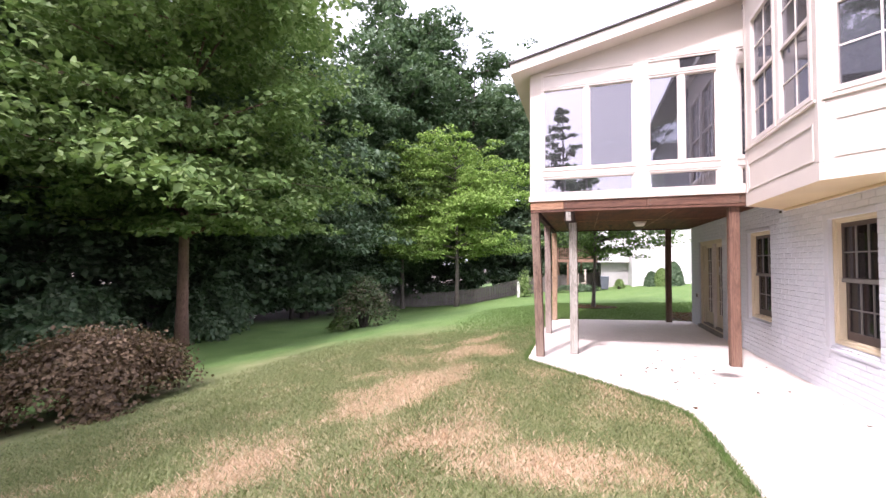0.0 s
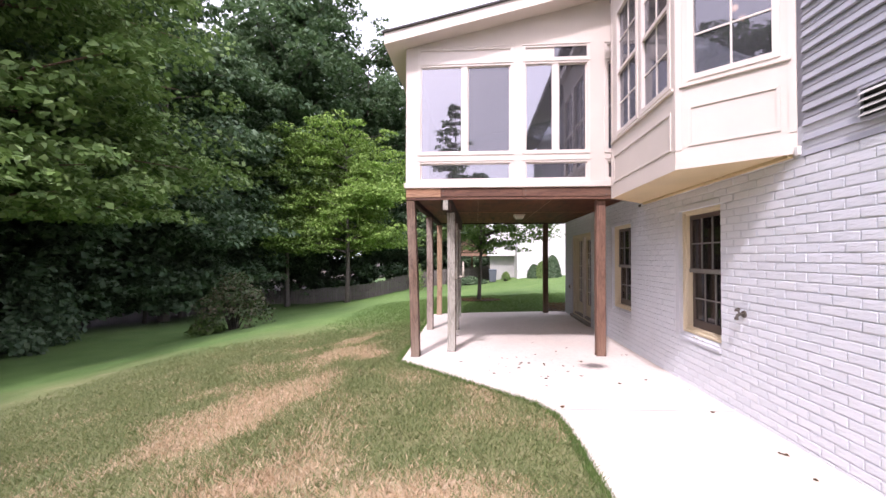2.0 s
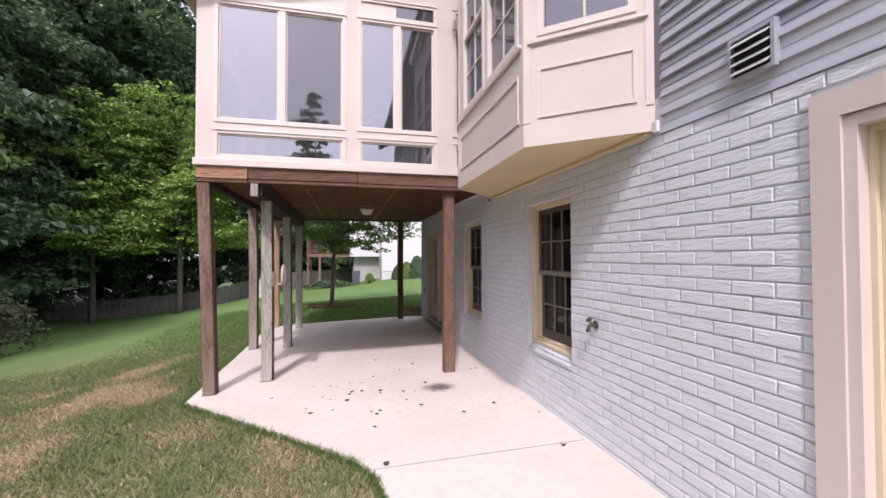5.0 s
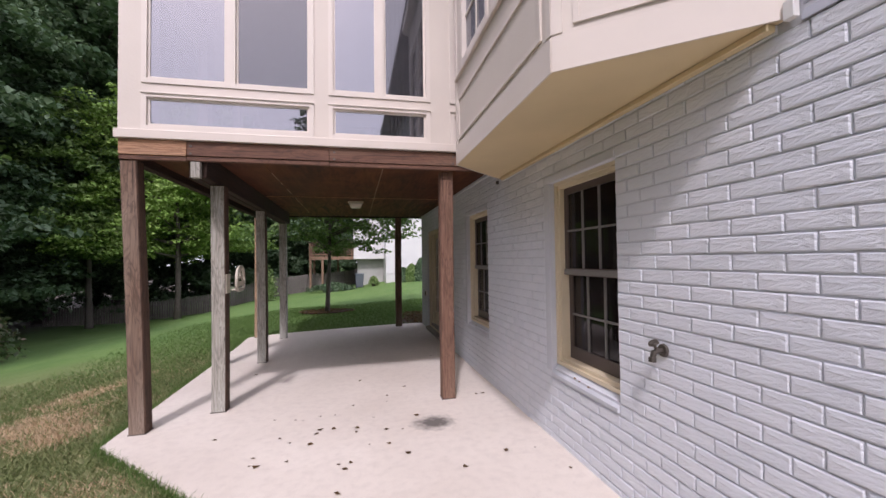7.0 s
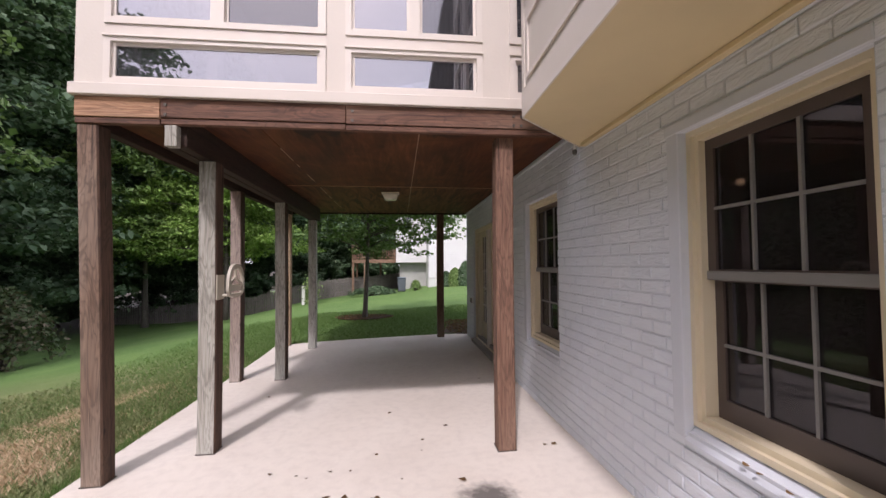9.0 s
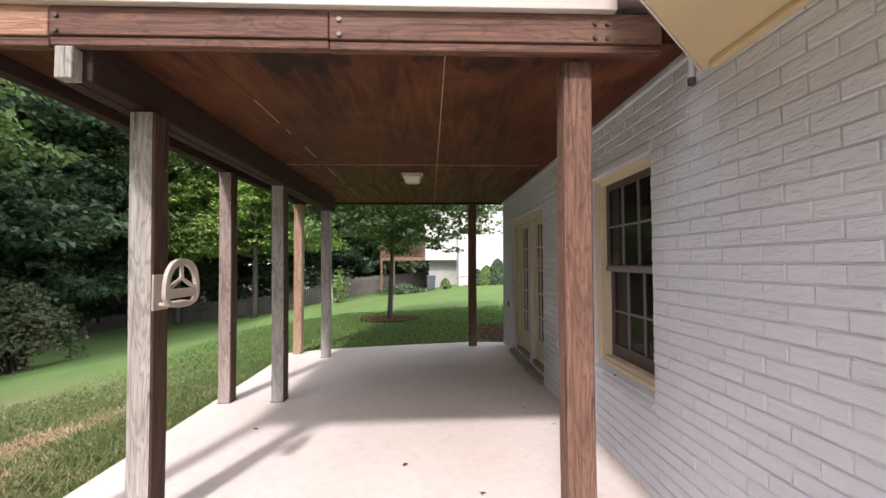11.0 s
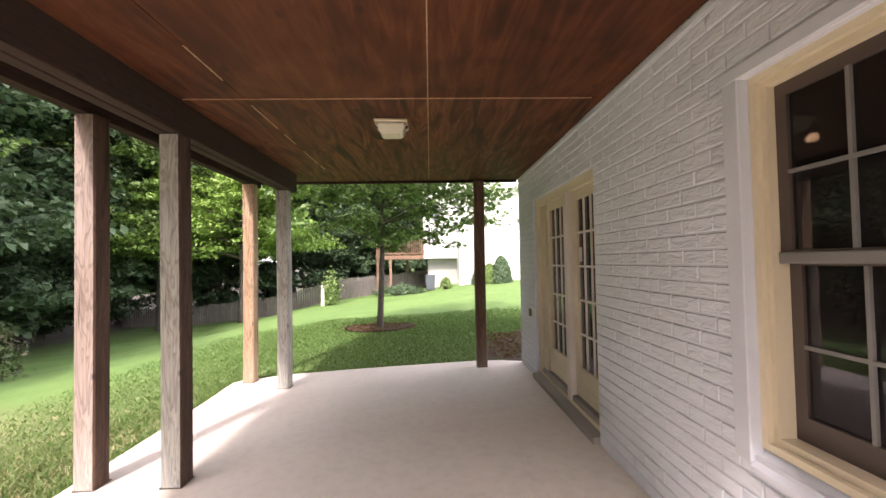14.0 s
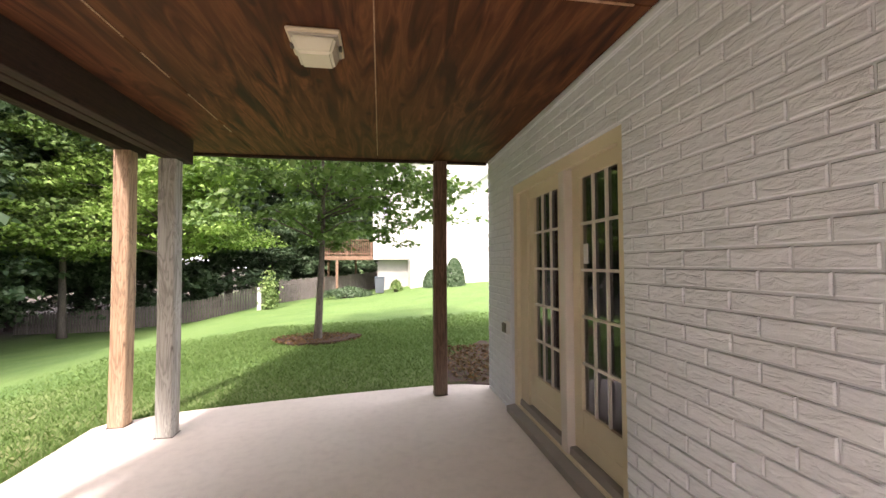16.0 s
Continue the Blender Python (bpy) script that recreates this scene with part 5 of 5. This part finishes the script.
# ---- grass blades ----
def in_slab(x, y):
    hit = False
    j = len(SLAB) - 1
    for i in range(len(SLAB)):
        (xi, yi), (xj, yj) = SLAB[i], SLAB[j]
        if (yi > y) != (yj > y) and x < (xj - xi) * (y - yi) / (yj - yi) + xi:
            hit = not hit
        j = i
    return hit


def blades(name, n, x0, x1, y0, y1, h, material, label, seed, dry=False):
    rng = np.random.default_rng(seed)
    out = []
    while len(out) < n:
        x, y = rng.uniform(x0, x1), rng.uniform(y0, y1)
        if in_slab(x, y) or x > 2.7 and y < 12.8:
            continue
        near = max(w * (1.4 - math.hypot(((x - a) * math.cos(radians(r)) + (y - b) * math.sin(radians(r))) / p, (-(x - a) * math.sin(radians(r)) + (y - b) * math.cos(radians(r))) / q)) for a, b, p, q, r, w in DRY)
        near += 0.75 * (noise.noise(Vector((x * 1.4, y * 1.4, 3.0))))
        if rng.uniform() > min(1.0, (x - x0) / 3.0) * min(1.0, (y1 - y) / 2.5):
            continue
        share = smooth_step(0.0, 1.0, near)
        if rng.uniform() > (share if dry else 1 - 0.85 * share):
            continue
        out.append((x, y, ground_z(x, y)))
    p = np.array(out)
    a = rng.uniform(0, 2 * math.pi, n)
    hh = h * rng.uniform(0.5, 1.3, n)
    lean = rng.uniform(0.5, 1.9, n) * hh
    w = 0.0045 * rng.uniform(0.8, 1.8, n) * (1 + np.abs(p[:, 1] - 4) * 0.08)
    b = rng.uniform(0, 2 * math.pi, n)
    v = np.empty((n, 3, 3))
    side = np.stack([np.cos(a) * w, np.sin(a) * w, np.zeros(n)], 1)
    v[:, 0] = p - side
    v[:, 1] = p + side
    v[:, 2] = p + np.stack([np.cos(b) * lean, np.sin(b) * lean, hh], 1)
    v[:, :2, 2] -= 0.01
    me = bpy.data.meshes.new(name)
    me.vertices.add(n * 3)
    me.vertices.foreach_set("co", v.reshape(-1))
    me.loops.add(n * 3)
    me.loops.foreach_set("vertex_index", np.arange(n * 3))
    me.polygons.add(n)
    me.polygons.foreach_set("loop_start", np.arange(n) * 3)
    me.update(calc_edges=True)
    me.materials.append(material)
    return tagged(new(name, me), label, "grass", "", "stuff")


blades("grass", 190000, -7.5, 1.3, 0.8, 11.5, 0.042, M_GRASS, "short green mown grass", 61)
blades("dry_grass", 55000, -6.0, 1.3, 0.8, 11.0, 0.036, M_STRAW, "dry straw-coloured grass", 62, True)
blades("grass", 90000, -4.5, 5.0, 8.5, 20.0, 0.04, M_GRASS_FAR, "short green mown grass", 63)

# taller fringe along the slab's edge
rng = np.random.default_rng(64)
fringe = []
for (xa, ya), (xb, yb) in zip(SLAB[2:], SLAB[3:]):
    for i in range(int(math.hypot(xb - xa, yb - ya) * 700)):
        f = rng.uniform()
        x, y = xa + (xb - xa) * f, ya + (yb - ya) * f
        nx, ny = (ya - yb), (xb - xa)
        ln = math.hypot(nx, ny)
        o = abs(rng.normal(0.0, 0.035)) + 0.003
        for sgn in (1, -1):
            px, py = x + sgn * nx / ln * o, y + sgn * ny / ln * o
            if px < 2.6 and not in_slab(px, py):
                fringe.append((px, py, ground_z(px, py)))
                break
v, f = [], []
for x, y, z in fringe:
    a, h = rng.uniform(0, 6.28), rng.uniform(0.03, 0.075)
    k = len(v)
    v += [(x - math.cos(a) * 0.004, y - math.sin(a) * 0.004, z - 0.01), (x + math.cos(a) * 0.004, y + math.sin(a) * 0.004, z - 0.01), (x + rng.normal(0, 0.025), y + rng.normal(0, 0.025), z + h)]
    f.append((k, k + 1, k + 2))
me = bpy.data.meshes.new("edge_grass")
me.from_pydata(v, [], f)
me.materials.append(M_GRASS_FAR)
tagged(new("edge_grass", me), "taller green grass fringe along the concrete", "grass", "", "stuff")

bm = box(1.06, 2.79, 4.876, 4.884, -0.002, 0.0012)
for q in bm.verts:
    q.co.z += patio_z(q.co.x, q.co.y)
structure("slab_joint", bm, M_STONE, "thin dark control joint in the concrete", "joint")

# fallen leaves on the slab
rng = np.random.default_rng(70)
for i in range(50):
    if i < 32:
        x, y = rng.normal(1.2, 0.45), rng.normal(6.5, 0.55)
    else:
        x, y = (rng.uniform(-0.3, 2.6) if i % 2 else rng.uniform(2.5, 2.72)), rng.uniform(3.5, 9.6)
    if not in_slab(x, y) or x > 2.7:
        continue
    z = patio_z(x, y) + 0.004
    s = rng.uniform(0.009, 0.027)
    bm = bmesh.new()
    a = rng.uniform(0, 6.28)
    ring = []
    for k in range(7):
        q = 2 * math.pi * k / 7
        r = s * (1.0 if k % 2 else 0.55) * rng.uniform(0.8, 1.2)
        ring.append(bm.verts.new((x + math.cos(q + a) * r * 1.3, y + math.sin(q + a) * r, z + rng.uniform(0, 0.6) * s)))
    c = bm.verts.new((x, y, z))
    for k in range(7):
        bm.faces.new((c, ring[k], ring[(k + 1) % 7]))
    tagged(part("fallen_leaf", bm, M_DRYLEAF, None), "curled brown fallen leaf on the concrete", "leaf", "fallen leaves on the patio")


for y, x in ((5.55, 2.795), (5.62, 2.80), (5.42, 2.79), (8.1, 2.80)):
    z = 0.60 + (x - 2.81) * 0.4 + 0.01
    bm = bmesh.new()
    c = bm.verts.new((x, y, z))
    ring = [bm.verts.new((x + math.cos(k) * 0.009, y + math.sin(k) * 0.018 * (1.2 if k % 2 else 0.7), z + rng.uniform(0.001, 0.012))) for k in range(6)]
    for k in range(6):
        bm.faces.new((c, ring[k], ring[(k + 1) % 6]))
    tagged(part("fallen_leaf", bm, M_DRYLEAF, None), "curled brown fallen leaf on a window sill", "leaf", "fallen leaves on the sills")


# ---- bricks of the wall ----
BL, BH, JOINT = 0.2222, 0.0748, 0.0085


def brick_mesh(length):
    """A brick face, proud of the joint, with chamfered front edges. Origin at its low near corner."""
    c, d = 0.0045, 0.018
    a, b = JOINT / 2, length - JOINT / 2
    lo, hi = JOINT / 2, BH - JOINT / 2
    back = [(d, a, lo), (d, b, lo), (d, b, hi), (d, a, hi)]
    edge = [(c, a, lo), (c, b, lo), (c, b, hi), (c, a, hi)]
    face = [(0, a + c, lo + c), (0, b - c, lo + c), (0, b - c, hi - c), (0, a + c, hi - c)]
    faces = [(11, 10, 9, 8)]
    for k in range(4):
        j = (k + 1) % 4
        faces += [(k, j, 4 + j, 4 + k)[::-1], (4 + k, 4 + j, 8 + j, 8 + k)[::-1]]
    return back + edge + face, faces


def brick_runs():
    """Every brick of the wall as (y, z, length), in running bond, cut at the openings."""
    z, row = 1.493 - 22 * BH, 0
    holes = [(5.12, 5.98, 0.55, 2.10), (7.60, 8.50, 0.55, 2.10), (9.98, 11.80, -0.2, 2.10), (1.905, 3.175, -0.2, 2.22)]
    while z < SOFFIT - 0.02:
        y = (4.119 if row % 2 else 4.008) - 42 * BL
        while y < CORNER:
            spans = [(y, min(y + BL, CORNER))]
            for a, b, c, d in holes:
                if z + BH > c + 0.02 and z < d - 0.02:
                    nxt = []
                    for s, e in spans:
                        if e <= a or s >= b:
                            nxt.append((s, e))
                        else:
                            nxt += [(s, a)] if s < a else []
                            nxt += [(b, e)] if e > b else []
                    spans = nxt
            top_here = TOP if y < 4.1 else SOFFIT - 0.03
            if z + BH <= top_here + 0.06:
                for s, e in spans:
                    if e - s > 0.03:
                        yield round(s, 4), z, round(e - s, 4)
            y += BL
        z += BH
        row += 1


shared = {}
rest_v, rest_f = [], []
count = 0
for y, z, length in brick_runs():
    if 3.2 <= y < 5.6 and count < 300:
        key = round(length, 2)
        if key not in shared:
            v, f = brick_mesh(length)
            me = bpy.data.meshes.new("brick")
            me.from_pydata(v, [], f)
            me.materials.append(M_BRICK)
            shared[key] = me
        b = new("brick", shared[key])
        b.location = (W + rnd.uniform(-0.0022, 0.0022), y, z)
        b.parent = wall_west
        count += 1
    else:
        v, f = brick_mesh(length)
        k = len(rest_v)
        dx = W + rnd.uniform(-0.0022, 0.0022)
        rest_v += [(dx + p[0], y + p[1], z + p[2]) for p in v]
        rest_f += [tuple(k + i for i in q) for q in f]
me = bpy.data.meshes.new("bricks")
me.from_pydata(rest_v, [], rest_f)
me.materials.append(M_BRICK)
b = new("bricks", me)
b.parent = wall_west
tagged(b, "white painted rough-faced bricks", "", "", "stuff")
